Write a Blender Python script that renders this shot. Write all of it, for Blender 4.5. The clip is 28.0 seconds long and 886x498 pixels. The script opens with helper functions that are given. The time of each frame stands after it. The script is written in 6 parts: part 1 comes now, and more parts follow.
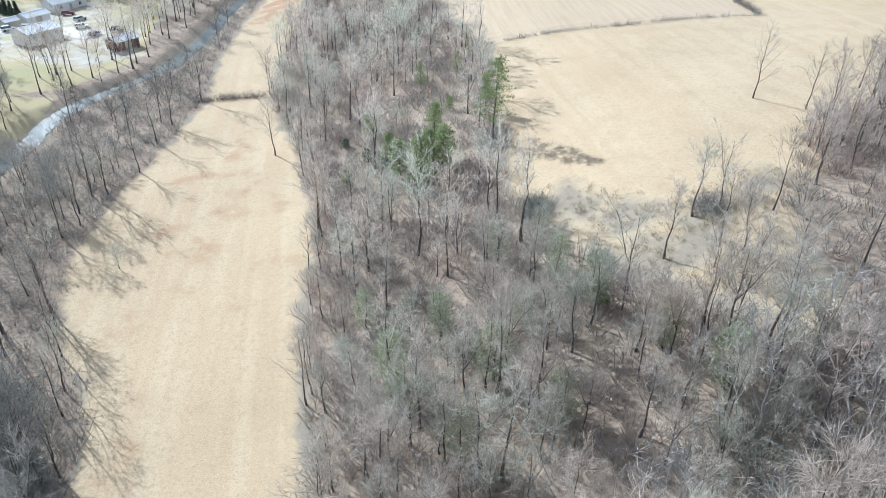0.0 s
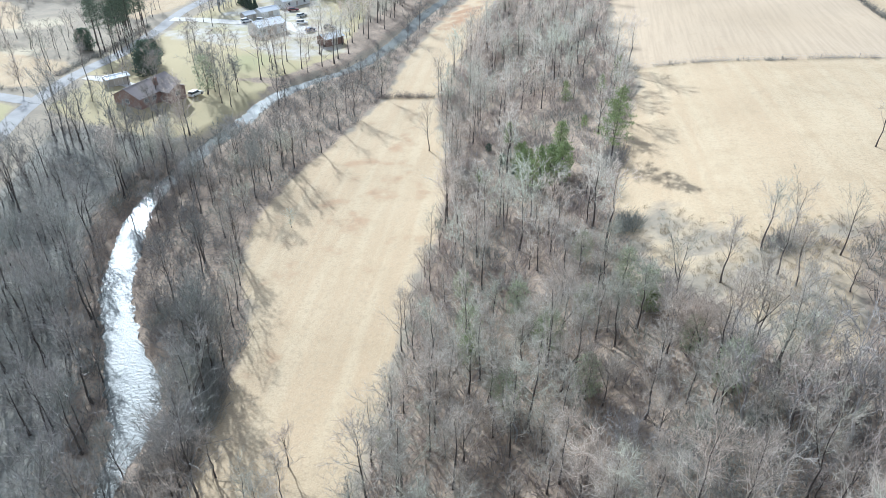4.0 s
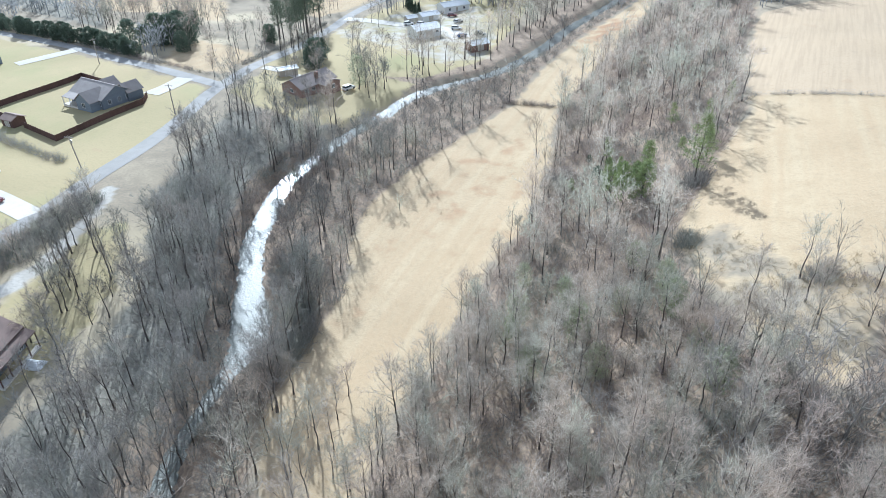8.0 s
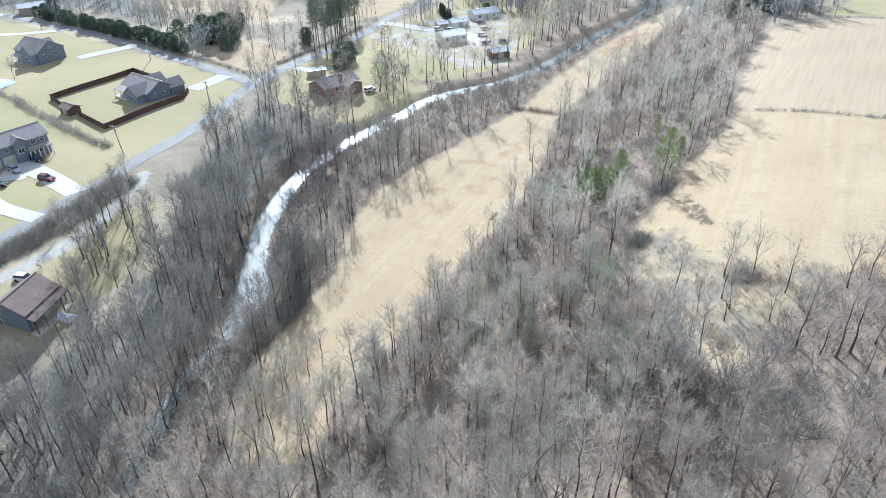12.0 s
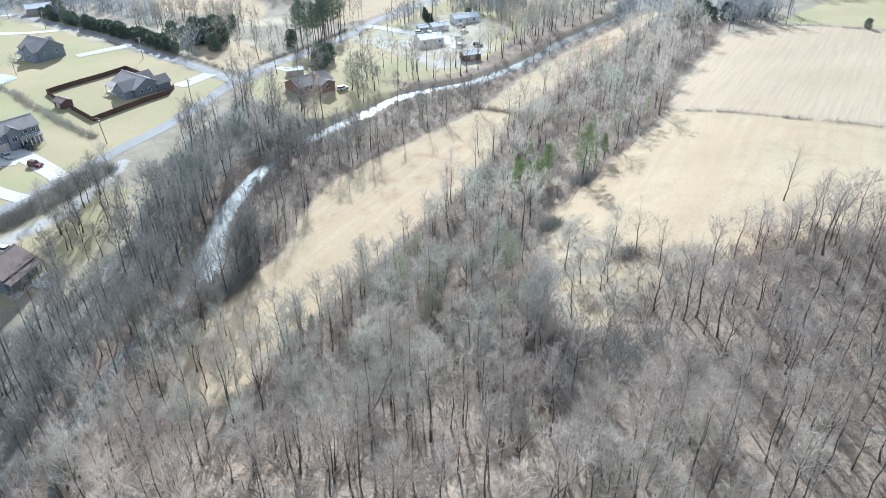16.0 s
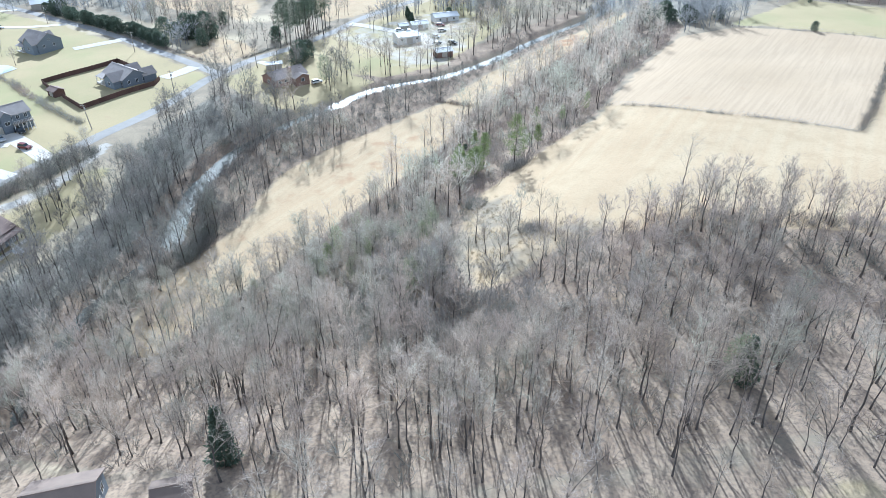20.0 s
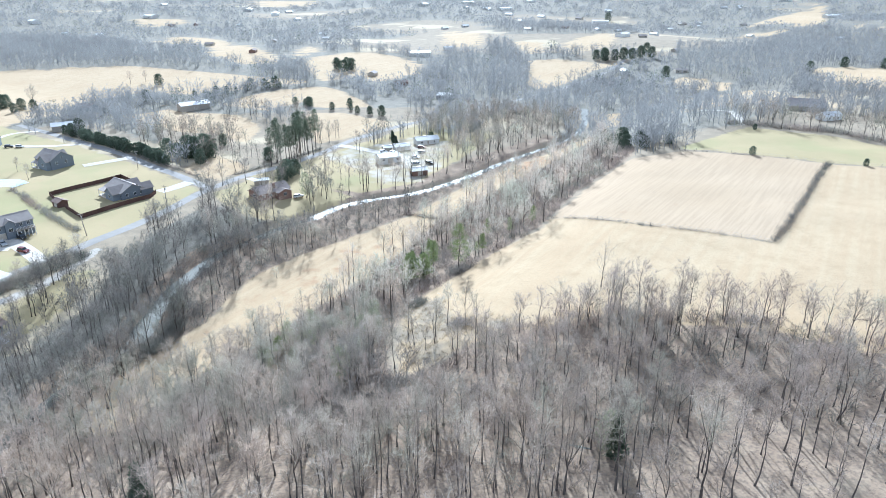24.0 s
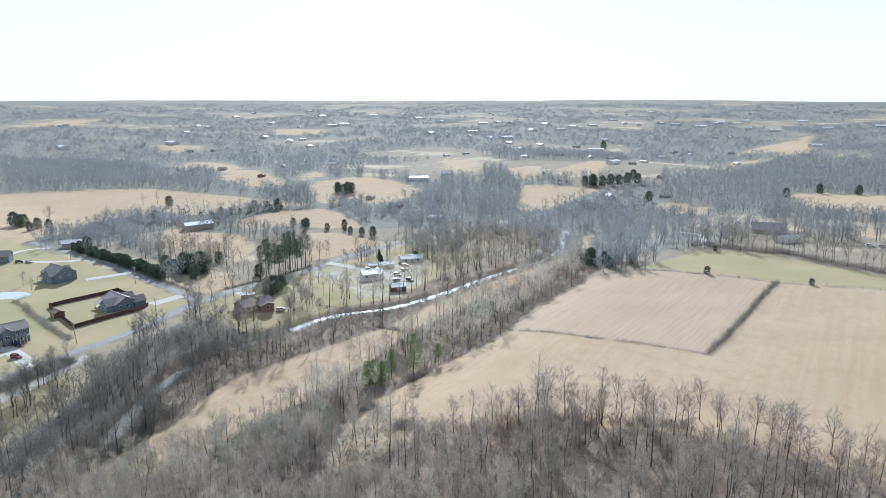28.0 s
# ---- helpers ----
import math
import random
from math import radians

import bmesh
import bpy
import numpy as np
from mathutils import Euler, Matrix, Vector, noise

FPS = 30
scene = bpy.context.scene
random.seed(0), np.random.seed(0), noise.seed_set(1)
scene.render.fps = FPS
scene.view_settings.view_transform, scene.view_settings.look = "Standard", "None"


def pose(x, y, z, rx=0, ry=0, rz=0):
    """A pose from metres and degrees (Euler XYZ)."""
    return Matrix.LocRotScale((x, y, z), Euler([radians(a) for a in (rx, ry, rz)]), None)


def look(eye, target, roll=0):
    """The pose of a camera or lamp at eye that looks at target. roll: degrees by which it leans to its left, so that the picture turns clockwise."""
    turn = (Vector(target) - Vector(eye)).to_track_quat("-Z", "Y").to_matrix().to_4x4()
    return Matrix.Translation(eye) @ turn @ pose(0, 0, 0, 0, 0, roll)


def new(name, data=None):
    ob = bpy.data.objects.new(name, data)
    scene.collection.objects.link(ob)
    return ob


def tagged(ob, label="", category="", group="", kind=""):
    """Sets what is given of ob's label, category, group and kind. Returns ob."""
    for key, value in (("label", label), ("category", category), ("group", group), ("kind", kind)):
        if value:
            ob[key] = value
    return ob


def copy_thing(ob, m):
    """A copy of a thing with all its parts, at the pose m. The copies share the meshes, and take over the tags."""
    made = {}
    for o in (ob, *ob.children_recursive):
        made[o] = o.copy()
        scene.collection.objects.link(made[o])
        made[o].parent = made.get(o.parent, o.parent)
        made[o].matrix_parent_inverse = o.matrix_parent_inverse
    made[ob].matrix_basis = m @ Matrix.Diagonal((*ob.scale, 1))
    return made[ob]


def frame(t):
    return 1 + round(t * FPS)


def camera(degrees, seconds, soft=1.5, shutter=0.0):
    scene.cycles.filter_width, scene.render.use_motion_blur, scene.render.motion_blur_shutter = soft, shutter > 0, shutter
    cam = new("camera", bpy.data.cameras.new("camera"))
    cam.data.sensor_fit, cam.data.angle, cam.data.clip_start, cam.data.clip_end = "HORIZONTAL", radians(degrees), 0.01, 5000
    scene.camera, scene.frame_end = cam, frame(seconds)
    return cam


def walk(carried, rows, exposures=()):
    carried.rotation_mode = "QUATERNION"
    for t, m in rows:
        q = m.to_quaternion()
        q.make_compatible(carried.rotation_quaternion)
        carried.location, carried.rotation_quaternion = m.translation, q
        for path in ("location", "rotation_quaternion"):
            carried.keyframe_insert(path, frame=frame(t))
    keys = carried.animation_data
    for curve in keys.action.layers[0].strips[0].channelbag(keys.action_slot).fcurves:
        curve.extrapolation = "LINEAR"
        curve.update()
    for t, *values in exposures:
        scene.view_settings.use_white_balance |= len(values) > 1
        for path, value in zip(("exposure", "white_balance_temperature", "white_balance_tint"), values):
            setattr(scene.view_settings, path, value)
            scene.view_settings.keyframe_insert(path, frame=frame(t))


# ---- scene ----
cam = camera(65.8, 28.0, soft=0.7)
PATH = [
    (0, (1.126, -0.319, 46.982), (1.151, 1.376, 45.921), 0.7),
    (0.5, (2.725, -2.43, 48.37), (2.679, -0.737, 47.306), 0.5),
    (1, (4.208, -4.466, 49.658), (4.1, -2.777, 48.593), 0.4),
    (1.5, (5.67, -6.483, 50.841), (5.5, -4.799, 49.775), 0.3),
    (2, (7.296, -8.532, 52.165), (7.065, -6.856, 51.098), 0.1),
    (2.5, (8.908, -10.381, 53.339), (8.62, -8.714, 52.271), 0.1),
    (3, (10.813, -12.273, 54.6), (10.466, -10.619, 53.53), -0.1),
    (3.5, (12.553, -14.181, 55.899), (12.147, -12.542, 54.827), -0.1),
    (4, (14.666, -15.875, 57.13), (14.189, -14.256, 56.057), -0.2),
    (4.5, (16.866, -17.354, 58.002), (16.312, -15.758, 56.932), -0.5),
    (6.5, (26.743, -22.129, 62.858), (25.945, -20.643, 61.783), -1.1),
    (7, (29.4, -23.158, 63.44), (28.573, -21.686, 62.368), -1.2),
    (8, (34.449, -25.055, 65.129), (33.561, -23.618, 64.059), -1.2),
    (9, (39.034, -26.621, 67.07), (38.087, -25.221, 66.001), -1.2),
    (10, (44.122, -27.862, 68.867), (43.146, -26.483, 67.797), -1.1),
    (11, (49.566, -28.63, 70.613), (48.568, -27.267, 69.543), -1.1),
    (12, (55.367, -29.279, 72.005), (54.358, -27.923, 70.935), -1.0),
    (12.5, (58.64, -29.441, 72.42), (57.623, -28.089, 71.354), -1.1),
    (14.5, (70.423, -30.954, 74.958), (69.394, -29.61, 73.893), -0.9),
    (15, (73.768, -30.988, 75.429), (72.732, -29.649, 74.364), -0.8),
    (16, (80.385, -31.272, 76.4), (79.341, -29.938, 75.337), -0.8),
    (17, (86.775, -31.782, 77.351), (85.724, -30.453, 76.289), -0.7),
    (18, (93.496, -31.916, 78.597), (92.436, -30.595, 77.532), -0.6),
    (19, (100.176, -32.483, 79.549), (99.111, -31.167, 78.485), -0.6),
    (20, (106.541, -33.038, 80.512), (105.47, -31.728, 79.447), -0.5),
    (20.5, (109.956, -33.188, 80.956), (108.869, -31.866, 79.922), -0.5),
    (21, (113.179, -33.288, 81.563), (112.076, -31.95, 80.567), -0.4),
    (21.5, (116.353, -33.441, 82.232), (115.233, -32.09, 81.273), -0.4),
    (23.5, (129.198, -34.821, 84.225), (128.018, -33.419, 83.423), -0.3),
    (24, (131.922, -35.247, 84.723), (130.731, -33.835, 83.958), -0.3),
    (25, (138.669, -35.8, 85.47), (137.45, -34.369, 84.786), -0.2),
    (26, (144.922, -36.513, 86.262), (143.68, -35.066, 85.662), -0.2),
    (27, (151.209, -37.559, 87.358), (149.946, -36.096, 86.841), -0.2),
    (28, (157.793, -38.075, 88.446), (156.511, -36.603, 88.012), -0.1),
]
walk(cam, [(t, look(e, g, r)) for t, e, g, r in PATH], exposures=[(0, 0.66, 5290, 5), (10, 0.67, 5230, 4), (16, 0.7, 5180, 4), (21.5, 0.80, 5080, 4), (25, 0.81, 5230, 5), (26.2, 0.64, 5310, 5), (28, 0.19, 5380, 6)])

# ---- light ----
SUN_EL, SUN_AZ = radians(29.0), radians(-45.0)      # azimuth from +y towards +x
sun_way = Vector((math.sin(SUN_AZ) * math.cos(SUN_EL), math.cos(SUN_AZ) * math.cos(SUN_EL), math.sin(SUN_EL)))
world = bpy.data.worlds.new("world")
scene.world = world
world.use_nodes = True
wn = world.node_tree
sky = wn.nodes.new("ShaderNodeTexSky")
sky.sky_type, sky.sun_disc = "NISHITA", False
sky.sun_elevation, sky.sun_rotation = SUN_EL, SUN_AZ
sky.air_density, sky.dust_density, sky.ozone_density = 1.0, 1.0, 3.0
# a thin bright winter haze whitens the clear sky
veil = wn.nodes.new("ShaderNodeMix")
veil.data_type = "RGBA"
veil.inputs[7].default_value = (14.5, 14.4, 14.4, 1)
aim = wn.nodes.new("ShaderNodeTexCoord")
split = wn.nodes.new("ShaderNodeSeparateXYZ")
fade = wn.nodes.new("ShaderNodeMapRange")
fade.inputs[1].default_value, fade.inputs[2].default_value, fade.inputs[3].default_value, fade.inputs[4].default_value = 0.05, 0.55, 0.92, 0.22
wn.links.new(aim.outputs["Generated"], split.inputs[0])
wn.links.new(split.outputs["Z"], fade.inputs[0])
wn.links.new(fade.outputs[0], veil.inputs[0])
wn.links.new(sky.outputs[0], veil.inputs[6])
wn.links.new(veil.outputs[2], wn.nodes["Background"].inputs[0])
wn.nodes["Background"].inputs[1].default_value = 0.07
lamp = bpy.data.lights.new("sun", "SUN")
lamp.energy, lamp.angle, lamp.color = 5.0, radians(0.53), (1.0, 0.97, 0.925)
sun = new("sun", lamp)
sun.matrix_world = look(sun_way * 500, (0, 0, 0))


# ---- materials ----
def nodes_of(m):
    m.use_nodes = True
    t = m.node_tree
    return t.nodes, t.links, t.nodes["Principled BSDF"]


def mat(name, c1, c2=None, scale=1.0, rough=0.8, bump=0.0, metal=0.0, fine=8.0, per_object=0.15, spec=0.3, stretch=(1, 1, 1)):
    """Two colours mixed by noise at two scales, with a change from object to object."""
    m = bpy.data.materials.new(name)
    n, l, b = nodes_of(m)
    c2 = c2 or tuple(v * 0.75 for v in c1)
    geo = n.new("ShaderNodeNewGeometry")
    mp = n.new("ShaderNodeMapping")
    mp.inputs["Scale"].default_value = stretch
    l.new(geo.outputs["Position"], mp.inputs[0])
    na, nb = n.new("ShaderNodeTexNoise"), n.new("ShaderNodeTexNoise")
    na.inputs["Scale"].default_value, nb.inputs["Scale"].default_value = scale, scale * fine
    na.inputs["Detail"].default_value, nb.inputs["Detail"].default_value = 3, 4
    l.new(mp.outputs[0], na.inputs["Vector"])
    l.new(mp.outputs[0], nb.inputs["Vector"])
    add = n.new("ShaderNodeMath")
    add.operation = "MULTIPLY_ADD"
    add.inputs[1].default_value = 0.55
    l.new(nb.outputs[0], add.inputs[0])
    half = n.new("ShaderNodeMath")
    half.operation = "MULTIPLY_ADD"
    half.inputs[1].default_value, half.inputs[2].default_value = 1.6, -0.55
    l.new(na.outputs[0], half.inputs[0])
    l.new(half.outputs[0], add.inputs[2])
    mix = n.new("ShaderNodeMix")
    mix.data_type = "RGBA"
    mix.inputs[6].default_value, mix.inputs[7].default_value = (*c1, 1), (*c2, 1)
    l.new(add.outputs[0], mix.inputs[0])
    out = mix.outputs[2]
    if per_object:
        info = n.new("ShaderNodeObjectInfo")
        hsv = n.new("ShaderNodeHueSaturation")
        mr = n.new("ShaderNodeMapRange")
        mr.inputs[3].default_value, mr.inputs[4].default_value = 1 - per_object, 1 + per_object
        l.new(info.outputs["Random"], mr.inputs[0])
        l.new(mr.outputs[0], hsv.inputs["Value"])
        l.new(out, hsv.inputs["Color"])
        out = hsv.outputs[0]
    l.new(out, b.inputs["Base Color"])
    b.inputs["Roughness"].default_value, b.inputs["Metallic"].default_value = rough, metal
    b.inputs["Specular IOR Level"].default_value = spec
    if bump:
        bp = n.new("ShaderNodeBump")
        bp.inputs["Strength"].default_value, bp.inputs["Distance"].default_value = bump, 0.05
        l.new(nb.outputs[0], bp.inputs["Height"])
        l.new(bp.outputs[0], b.inputs["Normal"])
    return m


def island_mat(name, c1, c2, rough=0.9, spec=0.2, soft=0.0, lichen=0.0, even=0.0):
    """Colour that changes from piece to piece of a joined mesh; soft lets light round the thin twigs."""
    m = bpy.data.materials.new(name)
    n, l, b = nodes_of(m)
    geo = n.new("ShaderNodeNewGeometry")
    info = n.new("ShaderNodeObjectInfo")
    sm = n.new("ShaderNodeMath")
    sm.operation = "MULTIPLY_ADD"
    sm.inputs[1].default_value = 0.35
    l.new(info.outputs["Random"], sm.inputs[0])
    hf = n.new("ShaderNodeMath")
    hf.operation = "MULTIPLY"
    hf.inputs[1].default_value = 0.65
    l.new(geo.outputs["Random Per Island"], hf.inputs[0])
    l.new(hf.outputs[0], sm.inputs[2])
    mix = n.new("ShaderNodeMix")
    mix.data_type = "RGBA"
    mix.inputs[6].default_value, mix.inputs[7].default_value = (*c1, 1), (*c2, 1)
    l.new(sm.outputs[0], mix.inputs[0])
    big = n.new("ShaderNodeTexNoise")
    big.inputs["Scale"].default_value = 0.03
    l.new(geo.outputs["Position"], big.inputs["Vector"])
    mr = n.new("ShaderNodeMapRange")
    mr.inputs[1].default_value, mr.inputs[2].default_value = 0.3, 0.7
    mr.inputs[3].default_value, mr.inputs[4].default_value = 0.82, 1.15
    l.new(big.outputs[0], mr.inputs[0])
    hsv = n.new("ShaderNodeHueSaturation")
    l.new(mr.outputs[0], hsv.inputs["Value"])
    l.new(mix.outputs[2], hsv.inputs["Color"])
    if lichen:
        # lichen-green crowns and reddish-brown ones, tree by tree
        kind = n.new("ShaderNodeTexNoise")
        kind.inputs["Scale"].default_value, kind.inputs["Detail"].default_value = 0.085, 1.5
        l.new(geo.outputs["Position"], kind.inputs["Vector"])
        hue = n.new("ShaderNodeValToRGB")
        hue.color_ramp.elements[0].position, hue.color_ramp.elements[0].color = 0.36, (0.93, 1.0, 0.935, 1)
        hue.color_ramp.elements[1].position, hue.color_ramp.elements[1].color = 0.66, (1.06, 0.965, 0.92, 1)
        mid_stop = hue.color_ramp.elements.new(0.5)
        mid_stop.color = (1.0, 0.98, 0.97, 1)
        l.new(kind.outputs[0], hue.inputs[0])
        tint = n.new("ShaderNodeMix")
        tint.data_type, tint.blend_type = "RGBA", "MULTIPLY"
        tint.inputs[0].default_value = lichen
        l.new(mix.outputs[2], tint.inputs[6])
        l.new(hue.outputs[0], tint.inputs[7])
        l.new(tint.outputs[2], hsv.inputs["Color"])
    l.new(hsv.outputs[0], b.inputs["Base Color"])
    b.inputs["Roughness"].default_value, b.inputs["Specular IOR Level"].default_value = rough, spec
    if even:
        # fine foliage too small to draw singly scatters light as one mass
        up, lean = n.new("ShaderNodeVectorMath"), n.new("ShaderNodeVectorMath")
        up.operation, lean.operation = "SCALE", "ADD"
        up.inputs["Scale"].default_value = 1 - even
        lean.inputs[1].default_value = (0, 0, even)
        l.new(geo.outputs["Normal"], up.inputs[0])
        l.new(up.outputs[0], lean.inputs[0])
        l.new(lean.outputs[0], b.inputs["Normal"])
    if soft:
        back, both = n.new("ShaderNodeBsdfTranslucent"), n.new("ShaderNodeMixShader")
        both.inputs[0].default_value = soft
        l.new(hsv.outputs[0], back.inputs[0])
        l.new(b.outputs[0], both.inputs[1])
        l.new(back.outputs[0], both.inputs[2])
        l.new(both.outputs[0], n["Material Output"].inputs[0])
    return m


BARK = mat("bark", (0.125, 0.108, 0.095), (0.07, 0.06, 0.053), 1.2, 0.95, 0.6, stretch=(1, 1, 0.3))
PALE_BARK = mat("pale_bark", (0.42, 0.39, 0.35), (0.24, 0.21, 0.19), 0.9, 0.9, 0.5, stretch=(1, 1, 0.3))
TWIG = island_mat("twigs", (0.14, 0.124, 0.104), (0.72, 0.655, 0.565), soft=0.42, lichen=1.0)
PALE_TWIG = island_mat("pale_twigs", (0.15, 0.135, 0.114), (0.80, 0.74, 0.645), soft=0.42, lichen=1.0)
ROSY_TWIG = island_mat("rosy_twigs", (0.12, 0.102, 0.088), (0.62, 0.54, 0.475), soft=0.38, lichen=0.6)
BRUSH = island_mat("brush_stems", (0.14, 0.122, 0.108), (0.54, 0.49, 0.45), soft=0.15, lichen=1.0)
WEED = island_mat("dead_weeds", (0.26, 0.21, 0.135), (0.50, 0.415, 0.27))
RUST = island_mat("rusty_leaves_and_twigs", (0.19, 0.145, 0.12), (0.46, 0.37, 0.315), soft=0.15)
NEEDLE = island_mat("pine_needles", (0.15, 0.195, 0.08), (0.35, 0.40, 0.185), soft=0.3)
CEDAR = island_mat("cedar_foliage", (0.07, 0.098, 0.07), (0.175, 0.21, 0.15), soft=0.3, even=0.4)
# darker twigs: the shade of dense banks and thickets is put into the colour
SHADED_TWIG = island_mat("shaded_twigs", (0.085, 0.08, 0.072), (0.46, 0.435, 0.395), soft=0.22, lichen=0.7)
# pale neutral grey with little contrast: distance haze is put into the colour
HAZED_TWIG = island_mat("hazed_far_twigs", (0.30, 0.298, 0.293), (0.43, 0.428, 0.42), soft=0.38, even=0.55)
# greyer green: haze over the roadside grove is put into the needle colour
HAZED_NEEDLE = island_mat("hazed_pine_needles", (0.10, 0.135, 0.09), (0.24, 0.275, 0.19))
VINE = island_mat("evergreen_vine", (0.25, 0.275, 0.165), (0.46, 0.48, 0.32), soft=0.3)


def ground_material():
    m = bpy.data.materials.new("ground")
    n, l, b = nodes_of(m)
    geo = n.new("ShaderNodeNewGeometry")
    pos = geo.outputs["Position"]

    def noise_at(scale, detail=4, stretch=None, turn=0.0):
        t = n.new("ShaderNodeTexNoise")
        t.inputs["Scale"].default_value, t.inputs["Detail"].default_value = scale, detail
        if stretch:
            mp = n.new("ShaderNodeMapping")
            mp.inputs["Rotation"].default_value = (0, 0, turn)
            mp2 = n.new("ShaderNodeMapping")
            mp2.inputs["Scale"].default_value = stretch
            l.new(pos, mp.inputs[0])
            l.new(mp.outputs[0], mp2.inputs[0])
            l.new(mp2.outputs[0], t.inputs["Vector"])
        else:
            l.new(pos, t.inputs["Vector"])
        return t.outputs[0]

    def ramp(src, lo, hi, a=0.0, z=1.0):
        r = n.new("ShaderNodeMapRange")
        r.inputs[1].default_value, r.inputs[2].default_value = lo, hi
        r.inputs[3].default_value, r.inputs[4].default_value = a, z
        l.new(src, r.inputs[0])
        return r.outputs[0]

    def mixed(f, a, z):
        x = n.new("ShaderNodeMix")
        x.data_type = "RGBA"
        for s, v in ((0, f), (6, a), (7, z)):
            if isinstance(v, tuple):
                x.inputs[s].default_value = (*v, 1)
            elif isinstance(v, float):
                x.inputs[s].default_value = v
            else:
                l.new(v, x.inputs[s])
        return x.outputs[2]

    broad, mid, fine = noise_at(0.018), noise_at(0.16, 5), noise_at(1.6, 6)
    lanes = noise_at(1.0, 3, (0.42, 0.012, 1), radians(-9))
    rows = noise_at(1.0, 2, (1.2, 0.04, 1), radians(-4.8))
    grit = noise_at(9.0, 3)
    # default: winter scrub
    scrub = mixed(ramp(mid, 0.35, 0.65), (0.31, 0.26, 0.19), (0.41, 0.34, 0.245))
    scrub = mixed(ramp(fine, 0.3, 0.75, 0.0, 0.7), scrub, (0.24, 0.205, 0.16))
    plots = noise_at(0.011, 2)
    scrub = mixed(ramp(plots, 0.57, 0.61, 0.0, 0.8), scrub, (0.52, 0.435, 0.30))
    # dry hay field
    hay = mixed(ramp(broad, 0.35, 0.65), (0.455, 0.33, 0.20), (0.51, 0.385, 0.245))
    hay = mixed(ramp(lanes, 0.40, 0.64, 0.0, 0.55), hay, (0.54, 0.435, 0.285))
    hay = mixed(ramp(mid, 0.46, 0.7, 0.0, 0.7), hay, (0.43, 0.32, 0.195))
    hay = mixed(ramp(fine, 0.5, 0.74, 0.0, 0.7), hay, (0.36, 0.28, 0.18))
    hay = mixed(ramp(grit, 0.48, 0.66, 0.0, 0.55), hay, (0.61, 0.50, 0.345))
    hay = mixed(ramp(noise_at(4.0, 4), 0.52, 0.7, 0.0, 0.6), hay, (0.34, 0.255, 0.155))
    crop = mixed(ramp(broad, 0.35, 0.65), (0.47, 0.36, 0.24), (0.52, 0.405, 0.28))
    crop = mixed(ramp(rows, 0.42, 0.62, 0.0, 0.36), crop, (0.38, 0.292, 0.20))
    crop = mixed(ramp(fine, 0.5, 0.8, 0.0, 0.4), crop, (0.38, 0.27, 0.16))
    lawn = mixed(ramp(broad, 0.4, 0.6), (0.445, 0.36, 0.21), (0.40, 0.335, 0.19))
    lawn = mixed(ramp(mid, 0.4, 0.75, 0.0, 0.6), lawn, (0.43, 0.35, 0.205))
    lawn = mixed(ramp(noise_at(0.028, 3), 0.5, 0.64, 0.0, 0.6), lawn, (0.335, 0.325, 0.165))
    lawn = mixed(ramp(fine, 0.5, 0.8, 0.0, 0.5), lawn, (0.31, 0.285, 0.165))
    litter = mixed(ramp(mid, 0.38, 0.62), (0.30, 0.225, 0.162), (0.40, 0.31, 0.225))
    litter = mixed(ramp(fine, 0.42, 0.7, 0.0, 0.8), litter, (0.15, 0.118, 0.098))
    litter = mixed(ramp(grit, 0.5, 0.75, 0.0, 0.45), litter, (0.46, 0.385, 0.295))
    stone = mixed(ramp(mid, 0.35, 0.65), (0.42, 0.385, 0.335), (0.53, 0.495, 0.44))
    stone = mixed(ramp(fine, 0.45, 0.75, 0.0, 0.6), stone, (0.34, 0.31, 0.27))
    clay = mixed(ramp(fine, 0.4, 0.7), (0.42, 0.26, 0.15), (0.33, 0.21, 0.13))

    wooded = mixed(ramp(mid, 0.35, 0.65), (0.25, 0.232, 0.195), (0.31, 0.29, 0.24))
    wooded = mixed(ramp(fine, 0.42, 0.7, 0.0, 0.6), wooded, (0.15, 0.135, 0.105))

    def weight(attr, channel, wild=0.35):
        a = n.new("ShaderNodeAttribute")
        a.attribute_name = attr
        s = n.new("ShaderNodeSeparateColor")
        l.new(a.outputs["Color"], s.inputs[0])
        w = n.new("ShaderNodeMath")
        w.operation = "MULTIPLY_ADD"
        w.inputs[1].default_value = wild
        l.new(ramp(mid, 0.3, 0.7, -1.0, 1.0), w.inputs[0])
        l.new(a.outputs["Alpha"] if channel == 3 else s.outputs[channel], w.inputs[2])
        return ramp(w.outputs[0], 0.3, 0.7)

    col = mixed(weight("zone_b", 3), scrub, wooded)
    col = mixed(weight("zone_a", 2), col, litter)
    col = mixed(weight("zone_a", 0), col, hay)
    col = mixed(weight("zone_a", 1), col, lawn)
    col = mixed(weight("zone_b", 0), col, crop)
    col = mixed(weight("zone_b", 1, 0.2), col, stone)
    col = mixed(weight("zone_b", 2), col, clay)
    l.new(col, b.inputs["Base Color"])
    b.inputs["Roughness"].default_value, b.inputs["Specular IOR Level"].default_value = 0.95, 0.1
    sm = n.new("ShaderNodeMath")
    sm.operation = "MULTIPLY_ADD"
    sm.inputs[1].default_value = 2.5
    l.new(mid, sm.inputs[0])
    l.new(fine, sm.inputs[2])
    bp = n.new("ShaderNodeBump")
    bp.inputs["Strength"].default_value, bp.inputs["Distance"].default_value = 0.4, 0.12
    l.new(sm.outputs[0], bp.inputs["Height"])
    l.new(bp.outputs[0], b.inputs["Normal"])
    return m


